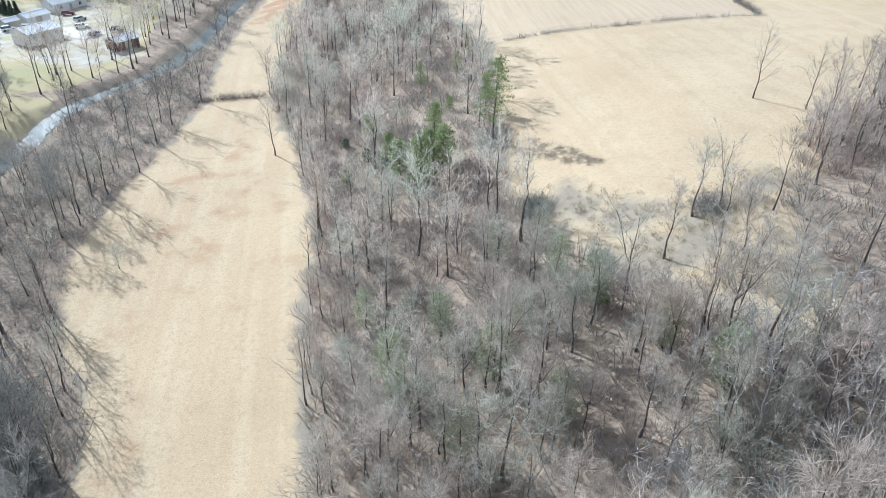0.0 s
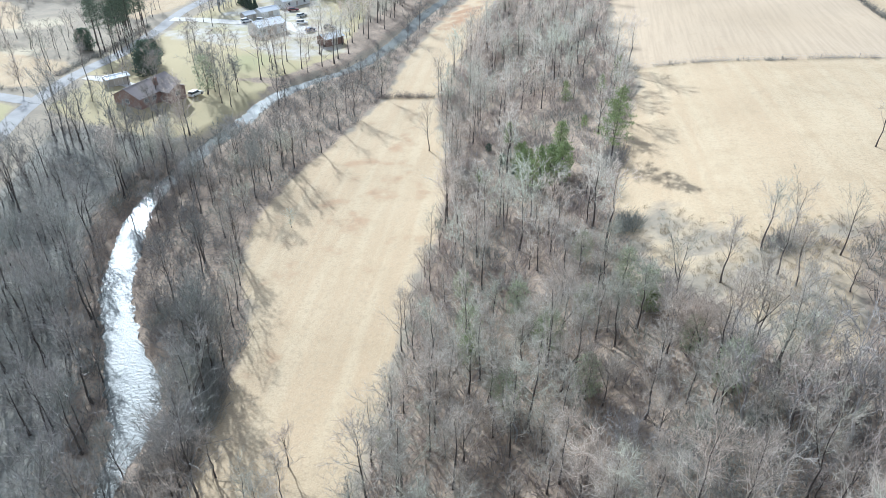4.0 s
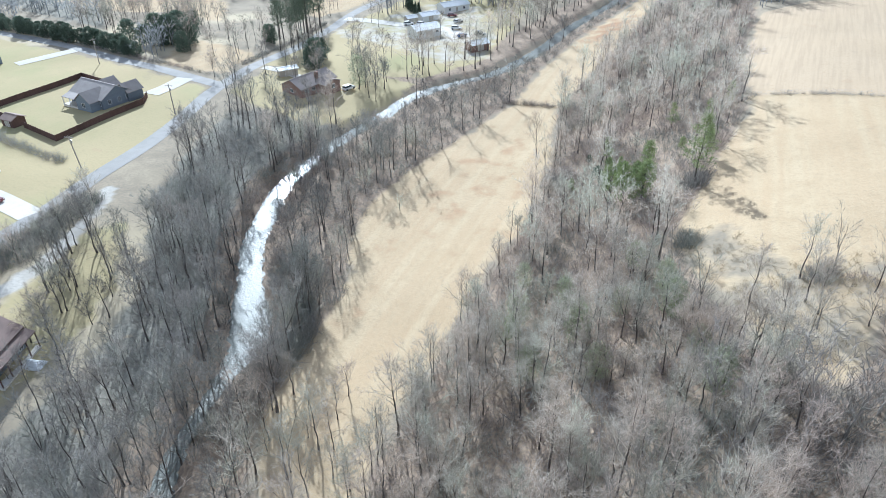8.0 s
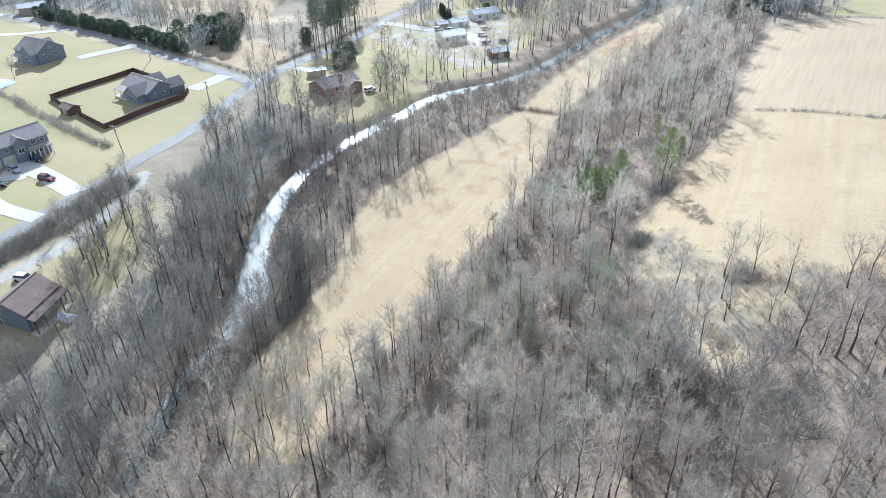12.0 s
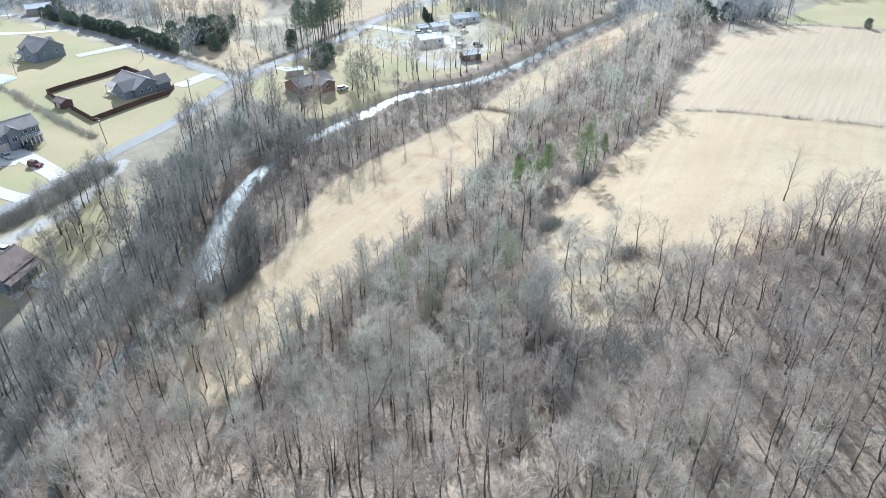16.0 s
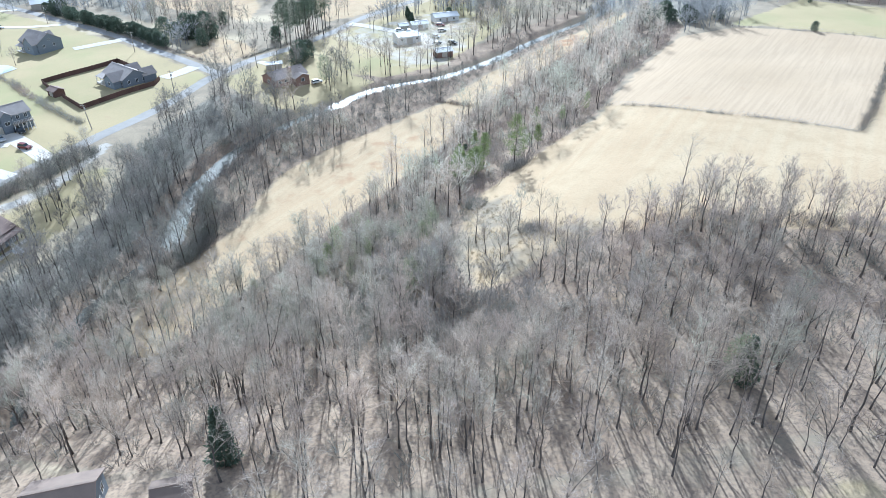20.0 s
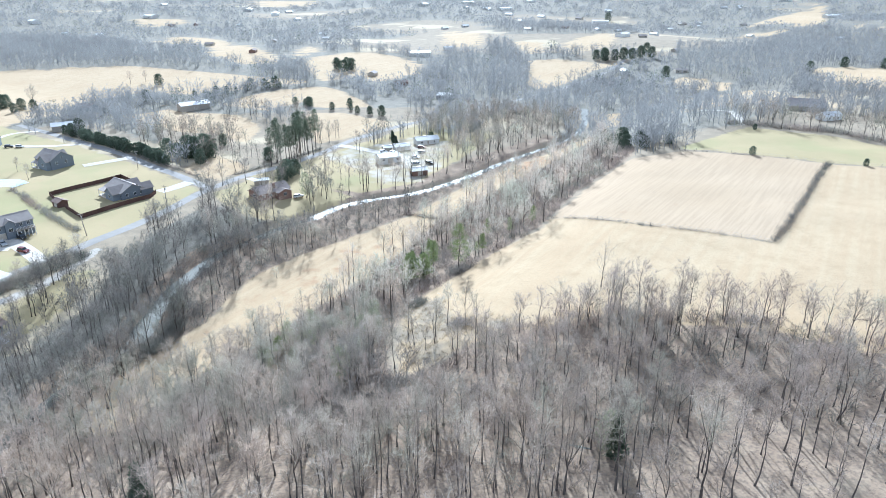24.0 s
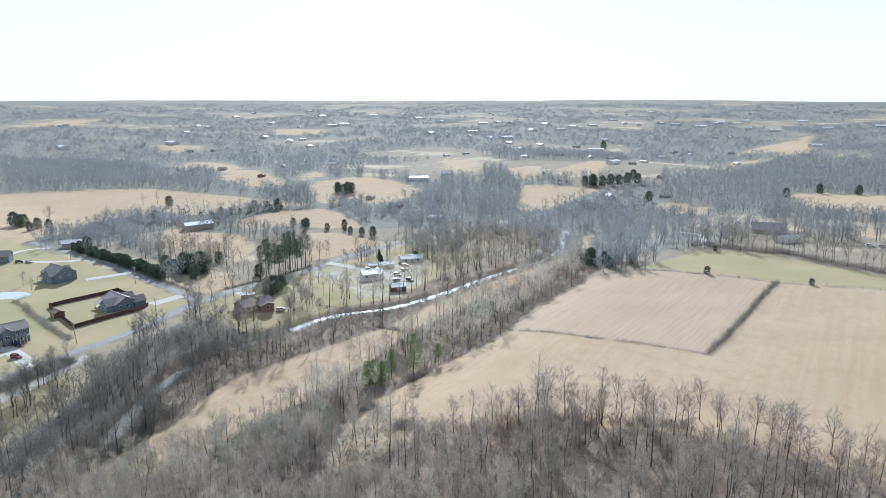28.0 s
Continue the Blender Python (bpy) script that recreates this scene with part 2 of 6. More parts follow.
def water_material():
    m = bpy.data.materials.new("water")
    n, l, b = nodes_of(m)
    geo = n.new("ShaderNodeNewGeometry")
    t, t2 = n.new("ShaderNodeTexNoise"), n.new("ShaderNodeTexNoise")
    t.inputs["Scale"].default_value, t.inputs["Detail"].default_value = 2.2, 5
    t2.inputs["Scale"].default_value, t2.inputs["Detail"].default_value = 0.16, 3
    l.new(geo.outputs["Position"], t.inputs["Vector"])
    l.new(geo.outputs["Position"], t2.inputs["Vector"])
    bp = n.new("ShaderNodeBump")
    bp.inputs["Strength"].default_value, bp.inputs["Distance"].default_value = 0.6, 0.15
    l.new(t.outputs[0], bp.inputs["Height"])
    l.new(bp.outputs[0], b.inputs["Normal"])
    mix = n.new("ShaderNodeMix")
    mix.data_type = "RGBA"
    mix.inputs[6].default_value, mix.inputs[7].default_value = (0.09, 0.10, 0.085, 1), (0.17, 0.165, 0.14, 1)
    l.new(t2.outputs[0], mix.inputs[0])
    l.new(mix.outputs[2], b.inputs["Base Color"])
    # riffles, with one calm pool between them
    axis = n.new("ShaderNodeSeparateXYZ")
    l.new(geo.outputs["Position"], axis.inputs[0])
    off, ramp_rough, ramp_bump = n.new("ShaderNodeMath"), n.new("ShaderNodeMapRange"), n.new("ShaderNodeMapRange")
    gap = n.new("ShaderNodeMath")
    gap.operation = "SUBTRACT"
    gap.inputs[1].default_value = 115.0
    l.new(axis.outputs["Y"], gap.inputs[0])
    off.operation = "ABSOLUTE"
    l.new(gap.outputs[0], off.inputs[0])
    for node, lo, hi in ((ramp_rough, 0.12, 0.44), (ramp_bump, 0.12, 0.75)):
        node.inputs[1].default_value, node.inputs[2].default_value = 20.0, 34.0
        node.inputs[3].default_value, node.inputs[4].default_value = lo, hi
        l.new(off.outputs[0], node.inputs[0])
    l.new(ramp_rough.outputs[0], b.inputs["Roughness"])
    l.new(ramp_bump.outputs[0], bp.inputs["Strength"])
    b.inputs["IOR"].default_value = 1.333
    b.inputs["Specular IOR Level"].default_value = 0.5
    return m


# ---- plan: terrain and zones ----
def sst(a, b, v):
    t = np.clip((v - a) / (b - a), 0, 1)
    return t * t * (3 - 2 * t)


RIVER = [(-13, -14, 0.9), (-24, -6, 1.4), (-32, 5, 1.9), (-38, 14, 1.4), (-43, 27, 1.3), (-46, 36, 2.5), (-51, 43, 3.5), (-60, 52, 2.6), (-70, 63, 2.4),
         (-77, 75, 2.5), (-84.5, 89, 2.1), (-88, 106, 2.0), (-90, 120, 2.1), (-90, 140, 2.2), (-91.5, 160, 2.2), (-86, 178, 2.2), (-79, 193, 2.3),
         (-76, 215, 2.3), (-76, 240, 2.3), (-78, 268, 2.2), (-77, 300, 2.2), (-78, 340, 2.2), (-95, 385, 2.2), (-120, 430, 2.2)]


def smooth_line(pts, step=1.5):
    """A Catmull-Rom line through points of any number of values, at even steps."""
    p = np.array(pts, float)
    p = np.vstack([2 * p[0] - p[1], p, 2 * p[-1] - p[-2]])
    out = []
    for i in range(1, len(p) - 2):
        k = max(2, int(np.linalg.norm(p[i + 1, :2] - p[i, :2]) / step))
        t = np.linspace(0, 1, k, endpoint=False)[:, None]
        a, b, c, d = p[i - 1], p[i], p[i + 1], p[i + 2]
        out.append(0.5 * (2 * b + (c - a) * t + (2 * a - 5 * b + 4 * c - d) * t ** 2 + (3 * b - a - 3 * c + d) * t ** 3))
    return np.vstack(out + [p[-2:-1]])


def line_distance(x, y, line):
    """Distance to a polyline, and the value of its third column there."""
    best, width = np.full(np.shape(x), 1e9), np.zeros(np.shape(x))
    for (ax, ay, aw), (bx, by, bw) in zip(line[:-1], line[1:]):
        dx, dy = bx - ax, by - ay
        t = np.clip(((x - ax) * dx + (y - ay) * dy) / (dx * dx + dy * dy + 1e-9), 0, 1)
        d = np.hypot(x - ax - t * dx, y - ay - t * dy)
        near = d < best
        best, width = np.where(near, d, best), np.where(near, aw + (bw - aw) * t, width)
    return best, width


river_line = smooth_line(RIVER, 6.0)
WATER_Z = -15.7


def land(x, y):
    """Height of the land without the river bed."""
    x, y = np.asarray(x, float), np.asarray(y, float)
    u = x + 0.2 * (np.clip(y, 20, 330) - 110)
    z = -14.6 + 20.6 / (1 + np.exp(-np.clip((u - 7) / 16, -40, 40)))
    z = z + sst(80, 118, -u) * (4.3 - 5.8 * sst(130, 230, y))
    z = z + 5.0 * np.exp(-((x - 38) ** 2 + (y + 18) ** 2) / 900)
    z = z + 2.6 * np.exp(-((x + 78) ** 2 + (y - 5) ** 2) / 260)
    r = np.hypot(x - 150, y + 40)
    far = sst(350, 900, r)
    z = z - far * sst(-40, 60, u) * 17
    z = z + far * (1 - 0.8 * sst(1400, 2600, r)) * (7 * np.sin(x * 0.0061 + 1.3) * np.cos(y * 0.0047) + 5 * np.sin(y * 0.011 + x * 0.006))
    z = z + 62 * np.clip((r - 1400) / 3300, 0, 1.2) ** 1.6
    return z + 0.25 * np.sin(x * 0.13 + 1.1 * np.sin(y * 0.07)) * np.sin(y * 0.11 + 0.7)


def height(x, y):
    x, y = np.asarray(x, float), np.asarray(y, float)
    z = land(x, y)
    m = (x > -140) & (x < 10) & (y > -40) & (y < 450)
    if np.any(m):
        d, w = line_distance(np.where(m, x, 0), np.where(m, y, -500), river_line)
        w = np.maximum(w, 0.1) + 0.8
        bed = WATER_Z - 0.35 + 1.3 * sst(0.75, 1.5, d / w)
        z = np.where(m & (d < 3.0 * w), np.minimum(z, bed + sst(1.2, 3.0, d / w) * 7), z)
    return z


def hz(x, y):
    return float(height(np.array([x]), np.array([y]))[0])


def inside(x, y, poly):
    """Signed distance to a polygon's edge, positive inside."""
    x, y = np.asarray(x, float), np.asarray(y, float)
    hit, best = np.zeros(x.shape, bool), np.full(x.shape, 1e9)
    for (ax, ay), (bx, by) in zip(poly, poly[1:] + poly[:1]):
        cross = ((ay > y) != (by > y)) & (x < (bx - ax) * (y - ay) / (by - ay + 1e-12) + ax)
        hit ^= cross
        dx, dy = bx - ax, by - ay
        t = np.clip(((x - ax) * dx + (y - ay) * dy) / (dx * dx + dy * dy + 1e-9), 0, 1)
        best = np.minimum(best, np.hypot(x - ax - t * dx, y - ay - t * dy))
    return np.where(hit, best, -best)


STRIP_FIELD = [(-62, 330), (-65, 244), (-62, 201), (-56, 166), (-57, 140), (-59, 117), (-58, 93), (-54, 80), (-48, 70), (-40, 58), (-36, 43),
               (-33, 32), (-29, 24), (-22, 15), (-12, 10), (-4, 14), (-9, 24), (-12, 36), (-13.5, 52), (-16, 66), (-18.5, 80), (-19, 95),
               (-22, 110), (-26.5, 127), (-35, 150), (-41.5, 167), (-44, 205), (-46, 240), (-50, 281), (-54, 330)]
EAST_FIELD = [(20, 80), (27, 73), (33, 64), (44, 55), (47, 64), (48, 80), (58, 89), (64, 101), (79, 109), (98, 119), (130, 127), (160, 130), (260, 134),
              (420, 200), (420, 330), (150, 318), (113, 300), (75, 287), (80, 232), (84, 179), (48, 170), (13, 166), (15, 157), (14, 135), (14, 113), (13, 95)]
CROP_FIELD = [(13, 166.5), (48, 170.5), (84, 179.5), (80, 232), (75, 287), (44, 281), (15, 273), (1, 255), (1, 243), (5, 205)]
PASTURE = [(13, 278), (44, 283), (76, 289), (113, 303), (150, 320), (110, 332), (60, 345), (24, 342)]
CENTRAL_WOOD = [(-41, 167), (-34.5, 150), (-26.5, 127), (-21, 108), (-18, 92), (-17, 78), (-14.5, 62), (-11.5, 45), (-9, 25), (-6, 14), (12, 12), (43, 54),
                (32, 62), (22, 75), (14, 92), (14, 113), (14, 135), (14, 157), (9, 178), (3, 200), (0, 243), (-6, 276), (-30, 300), (-50, 300),
                (-46, 240), (-44, 205)]
SOUTH_WOOD = [(-6, 14), (-14, 8), (-24, 0), (-8, -20), (18, -14), (49, -4), (65, 9), (86, 30), (98, 47), (117, 64), (132, 86), (153, 106), (200, 118),
              (200, 142), (160, 137), (127, 134), (110, 128), (95, 125), (75, 113), (60, 106), (53, 92), (47, 82), (47, 64), (43, 54), (12, 12)]
SOUTH_SKIRT = [(-8, -19), (18, -13), (49, -3), (65, 10), (86, 31), (98, 48), (117, 65), (132, 87), (153, 107), (162, 98), (139, 73), (121, 49), (106, 31), (92, 15), (72, -4),
               (52, -18), (38, -30), (14, -36), (-10, -30)]
EAST_BANK = [(-57, 165), (-58, 117), (-57, 93), (-51, 75), (-38, 57), (-34, 40), (-31, 25), (-22, 14), (-14, 8), (-22, -3), (-28, 4), (-36, 15), (-40, 30),
             (-41, 42), (-49, 50), (-60, 59), (-66, 68), (-73, 78), (-82, 92), (-85, 110), (-86, 140), (-88, 160), (-82, 178), (-75, 195), (-72, 220),
             (-72, 250), (-73, 330), (-64, 330), (-66, 244), (-63, 201)]
WEST_BANK = [(-90, 92), (-83, 78), (-75, 66), (-65, 56), (-56, 48), (-50, 40), (-47, 28), (-43, 16), (-37, 5), (-28, -5), (-14, -18), (-14, -50), (-70, -50),
             (-60, -8), (-64, 18), (-76, 38), (-90, 52), (-100, 63), (-108, 75), (-117, 94), (-126, 112), (-120, 118), (-105, 117), (-97, 124), (-94, 118), (-92, 108)]
NORTH_BANK = [(-95, 150), (-95, 162), (-90, 180), (-83, 194), (-80, 215), (-80, 250), (-82, 330), (-92, 330), (-96, 230), (-102, 200), (-110, 182), (-108, 165)]
BRICK_YARD = [(-138, 124), (-122, 119), (-105, 118), (-95, 124), (-94, 150), (-96, 170), (-125, 168), (-146, 150)]
HOUSE_LAWNS = [(-149.2, 124.5), (-133, 94), (-125.8, 76.7), (-118.7, 49.3), (-110.6, 18.8), (-107.6, -30), (-330, -30), (-420, 60), (-420, 124), (-340, 122), (-280, 126), (-194, 126.5)]
FENCED_YARD_DRY = [(-154.3, 74.7), (-191.9, 77.7), (-194, 106.2), (-155.3, 104.2)]
BARN_YARD = [(-88, 10), (-86, -30), (-68, -30), (-66, -8), (-70, 18), (-82, 38), (-97, 52), (-101, 44), (-93, 28)]
SOUTH_LAWN = [(22, -20), (50, -8), (67, 6), (88, 27), (100, 44), (119, 60), (135, 81), (156, 102), (260, 115), (260, -120), (0, -120), (0, -40)]
MILL_YARD = [(-172, 215), (-160, 282), (-128, 284), (-98, 240), (-86, 205), (-104, 190), (-130, 205), (-155, 205)]
MILL_LAWN = [(-150, 152), (-110, 170), (-96, 178), (-88, 205), (-100, 260), (-120, 320), (-180, 320), (-170, 225), (-158, 180)]
FAR_FIELDS = [
    [(-742, 243), (-700, 304), (-636, 338), (-529, 344), (-433, 358), (-376, 374), (-367, 366), (-388, 331), (-398, 297), (-413, 274), (-456, 267), (-464, 250), (-477, 226), (-446, 194), (-404, 165), (-408, 151), (-378, 119), (-700, 60)],
    [(-349, 265), (-362, 300), (-358, 332), (-344, 365), (-320, 363), (-272, 344), (-246, 331), (-263, 312), (-279, 303), (-307, 315), (-301, 273), (-331, 268)],
    [(-270, 285), (-251, 301), (-202, 304), (-192, 291), (-189, 258), (-192, 230), (-225, 252)],
]
FAR_FIELDS += [
    [(-184, 135), (-194, 147), (-202, 168), (-173, 166), (-161, 160), (-158, 150), (-156, 136)],
    [(-468, 440), (-490, 517), (-488, 550), (-437, 556), (-372, 527), (-337, 483), (-327, 440), (-328, 412), (-359, 427), (-358, 405), (-358, 378), (-418, 410)],
]
FAR_FIELDS += [
    [(-310, 647), (-292, 672), (-228, 681), (-216, 685), (-223, 632), (-205, 546), (-199, 496), (-226, 513)],
    [(-352, 792), (-372, 958), (-310, 855), (-278, 776), (-290, 741), (-310, 721)],
    [(-637, 879), (-533, 845), (-445, 733), (-441, 688), (-474, 685)],
    [(-127, 611), (-130, 645), (-76, 617), (-63, 579), (-111, 585)],
    [(-81, 513), (-60, 554), (-45, 577), (-8, 536), (13, 498), (45, 478), (150, 520), (150, 470), (32, 452), (-9, 458), (-30, 470), (-64, 491)],
    [(-102, 410), (-87, 434), (-62, 372), (-76, 369)],
    [(-374, 196), (-366, 232), (-342, 236), (-299, 251), (-259, 237), (-222, 200), (-256, 206), (-282, 190)],
]
FAR_FIELDS += [
    [(-276, 1289), (-278, 1427), (-306, 1731), (-286, 1773), (-318, 1948), (-288, 1893), (-260, 1755), (-170, 1394), (-157, 1273), (-201, 1303), (-238, 1330)],
    [(-227, 1091), (-242, 1190), (-189, 1227), (-193, 1150)],
    [(-37, 735), (-14, 764), (60, 840), (180, 700), (68, 616), (56, 576), (18, 602), (-12, 649)],
    [(-138, 1306), (-85, 1256), (-36, 1183), (-78, 1224)],
    [(-2374, 734), (-2564, 949), (-2727, 1179), (-2268, 927), (-2242, 764)],
    [(-1302, 685), (-1206, 744), (-1130, 700), (-1151, 626)],
    [(-1677, 1271), (-1598, 1400), (-1495, 1304), (-1459, 1114)],
]
FAR_FIELDS += [
    [(-868, 490), (-925, 565), (-819, 559), (-679, 499), (-600, 430), (-726, 488)],
    [(-619, 423), (-663, 507), (-518, 448), (-475, 418), (-503, 395)],
    [(-486, 444), (-550, 511), (-576, 546), (-527, 520)],
    [(-427, 772), (-375, 775), (-326, 694), (-367, 702)],
]
# woods of the middle distance
FAR_WOODS = [
    [(-739, 227), (-654, 340), (-509, 355), (-574, 393), (-682, 392), (-919, 469), (-1096, 454), (-1172, 347)],
    [(-405, 306), (-393, 339), (-389, 395), (-429, 476), (-472, 542), (-499, 555), (-456, 441), (-438, 388)],
    [(-444, 741), (-418, 753), (-296, 626), (-197, 486), (-172, 424), (-190, 401), (-314, 578)],
    [(-114, 590), (-85, 651), (-34, 578), (-12, 649), (-40, 735), (29, 881), (-13, 1141), (-123, 1207), (-172, 1198), (-177, 902), (-213, 819)],
]
FAR_WOODS += [
    [(-426, 628), (-384, 635), (-289, 545), (-196, 417), (-227, 401)],
    [(-461, 226), (-428, 257), (-310, 196), (-252, 160), (-319, 165)],
    [(-420, 268), (-403, 274), (-384, 325), (-360, 372), (-368, 378), (-395, 325)],
    [(-70, 300), (-20, 290), (20, 345), (15, 395), (-25, 440), (-70, 420), (-90, 350)],
    [(-600, 930), (-480, 850), (-400, 880), (-330, 965), (-400, 1070), (-520, 1050)],
    [(-170, 395), (-100, 425), (-75, 345), (-60, 400), (-60, 480), (-110, 520), (-170, 500)],
]

# ---- ground: one sheet, fine in the middle and coarser towards the horizon ----
def spread(lo, hi, step, limit, grow=1.09):
    mid = list(np.arange(lo, hi + step / 2, step))
    s, a, b = step, [mid[0]], [mid[-1]]
    while a[-1] > -limit:
        s *= grow
        a.append(a[-1] - s)
    s = step
    while b[-1] < limit:
        s *= grow
        b.append(b[-1] + s)
    return np.array(a[:0:-1] + mid + b[1:])


GROUND = ground_material()
gx, gy = spread(-205, 175, 1.9, 4750, 1.05), spread(-50, 345, 1.9, 4750, 1.05)
X, Y = np.meshgrid(gx, gy)
X, Y = X.ravel(), Y.ravel()
Z = height(X, Y)


def mesh_from(name, verts, faces, material=None, smooth=False):
    me = bpy.data.meshes.new(name)
    verts, faces = np.asarray(verts, np.float32), np.asarray(faces, np.int32)
    k = faces.shape[1]
    me.vertices.add(len(verts))
    me.vertices.foreach_set("co", verts.ravel())
    me.loops.add(faces.size)
    me.loops.foreach_set("vertex_index", faces.ravel())
    me.polygons.add(len(faces))
    me.polygons.foreach_set("loop_start", np.arange(0, faces.size, k, dtype=np.int32))
    me.polygons.foreach_set("loop_total", np.full(len(faces), k, np.int32))
    if smooth:
        me.polygons.foreach_set("use_smooth", np.ones(len(faces), bool))
    me.update(calc_edges=True)
    if material:
        me.materials.append(material)
    return me


nx, ny = len(gx), len(gy)
i, j = np.meshgrid(np.arange(nx - 1), np.arange(ny - 1))
a = (j * nx + i).ravel()
ground_me = mesh_from("ground", np.stack([X, Y, Z], 1), np.stack([a, a + 1, a + nx + 1, a + nx], 1), GROUND, True)


def zone(polys, soft=2.0):
    w = np.zeros(X.shape)
    for p in polys:
        pa = np.array(p)
        lo, hi = pa.min(0) - 10, pa.max(0) + 10
        m = (X > lo[0]) & (X < hi[0]) & (Y > lo[1]) & (Y < hi[1])
        if m.any():
            w[m] = np.maximum(w[m], np.clip(0.5 + inside(X[m], Y[m], p) / (2 * soft), 0, 1))
    return w


def band(pts, half, soft=0.8):
    line = smooth_line([(px, py, half) for px, py in pts], 4.0)
    lo, hi = line.min(0) - 12, line.max(0) + 12
    m = (X > lo[0]) & (X < hi[0]) & (Y > lo[1]) & (Y < hi[1])
    w = np.zeros(X.shape)
    d, _ = line_distance(X[m], Y[m], line)
    w[m] = np.clip(0.5 + (half - d) / (2 * soft), 0, 1)
    return w


hay = zone([STRIP_FIELD, EAST_FIELD, FENCED_YARD_DRY], 1.6)
hay = np.maximum(hay, zone(FAR_FIELDS, 3.0))
lawn = np.maximum(zone([HOUSE_LAWNS, BRICK_YARD, PASTURE, BARN_YARD, MILL_LAWN], 2.0), zone([SOUTH_LAWN], 6.0) * 0.3)
litter = np.maximum(zone([CENTRAL_WOOD, SOUTH_WOOD, EAST_BANK, NORTH_BANK], 2.0), zone([SOUTH_SKIRT], 5.0) * 0.85)
DRIVE = [(-112.6, 59.4), (-108.6, 54.3), (-103.5, 46.2), (-97.4, 34), (-93.8, 21.8), (-91.3, 8.6), (-90.3, -9.7), (-90.3, -40.2)]
gravel = np.maximum.reduce([band(DRIVE, 1.8), zone([MILL_YARD], 4.0) * 0.5])
d_river, w_river = line_distance(X, Y, river_line)
gravel = np.where(Y < 445, np.maximum(gravel, 0.32 * sst(1.7, 0.9, d_river / np.maximum(w_river, 1))), gravel)
litter = np.maximum(litter, sst(7, 4, d_river - w_river) * (Y < 112))
r_view = np.hypot(X - 150, Y + 40)
far_v = np.nonzero((r_view > 540) & (Y > -200) & (X < 900))[0]
grow = np.array([noise.noise(Vector((a / 260, b / 260, 7.5))) + 0.25 * noise.noise(Vector((a / 60, b / 60, 1.5))) for a, b in zip(X[far_v], Y[far_v])])
floor_far = np.zeros(X.shape)
floor_far[far_v] = sst(-0.34, -0.2, grow)
floor_far = np.maximum(floor_far, zone(FAR_WOODS, 6.0)) * (1 - zone(FAR_FIELDS, 3.0))
floor_far = np.maximum(floor_far, zone([WEST_BANK], 2.0))
TONGUE = [(13, 95), (20, 80), (27, 73), (33, 64), (44, 55), (47, 64), (48, 80), (58, 89), (48, 92), (34, 86), (22, 96)]
hay = hay * (1 - 0.62 * zone([TONGUE], 5.0))
clay = 0.62 * np.exp(-(((X + 58) / 9) ** 2 + ((Y - 262) / 30) ** 2)) + 0.2 * np.exp(-(((X + 36) / 7) ** 2 + ((Y - 48) / 14) ** 2))
clay = np.maximum(clay, 0.27 * np.exp(-((X + 40) / 16) ** 2 - ((Y - 105) / 50) ** 2))
for attr, chans in (("zone_a", (hay, lawn, litter)), ("zone_b", (zone([CROP_FIELD], 1.2), gravel, clay, floor_far))):
    col = ground_me.attributes.new(attr, "FLOAT_COLOR", "POINT")
    data = np.zeros((len(X), 4), np.float32)
    for k, c in enumerate(chans):
        data[:, k] = c
    col.data.foreach_set("color", data.ravel())
ground = tagged(new("ground", ground_me), "rolling winter farmland with dry grass and leaf litter", "ground", kind="structure")


# ---- ribbons: river and roads ----
def ribbon(pts, lift, z=None, across=4, step=2.0, ragged=0.0):
    line = smooth_line(pts, step)
    tang = np.gradient(line[:, :2], axis=0)
    tang /= np.linalg.norm(tang, axis=1)[:, None] + 1e-9
    side = np.stack([-tang[:, 1], tang[:, 0]], 1)
    verts = []
    for k in range(across + 1):
        f = 2 * k / across - 1
        wob = 1 + ragged * np.sin(line[:, 0] * 0.9 + 5 * f) * np.sin(line[:, 1] * 0.55 + 2 * f) + 0.6 * ragged * np.sin(line[:, 1] * 1.7 + 3 * f)
        p = line[:, :2] + side * (line[:, 2:3] * f * wob[:, None])
        verts.append(np.column_stack([p, np.full(len(p), z) if z is not None else height(p[:, 0], p[:, 1]) + lift]))
    v = np.concatenate(verts)
    m = len(line)
    q = [(k * m + s, k * m + s + 1, (k + 1) * m + s + 1, (k + 1) * m + s) for k in range(across) for s in range(m - 1)]
    return v, np.array(q)[:, ::-1]


WATER = water_material()
v, q = ribbon([(x, y, w * 1.12) for x, y, w in RIVER], 0, WATER_Z, step=1.0, ragged=0.2)
tagged(new("water", mesh_from("water", v, q, WATER, True)), "shallow winding creek glinting in low sun", "creek", kind="structure")
for glimpse in ([(52.4, 45.4, 0.15), (55.2, 46.6, 0.38), (58, 47.8, 0.15)], [(84.5, 55, 0.12), (86.7, 55.8, 0.3), (88.6, 56.6, 0.12)]):
    v, q = ribbon(glimpse, 0.06, None, 2, 0.8)
    tagged(new("water", mesh_from("water", v, q, WATER, True)), "small woodland pool glinting between bare trees", "pool", kind="structure")
ASPHALT = mat("asphalt", (0.28, 0.265, 0.245), (0.37, 0.35, 0.325), 0.25, 0.85, 0.3, per_object=0, fine=14, spec=0.14)
CONCRETE = mat("concrete", (0.66, 0.61, 0.54), (0.54, 0.50, 0.44), 0.3, 0.95, 0.2, per_object=0.05, spec=0.08)
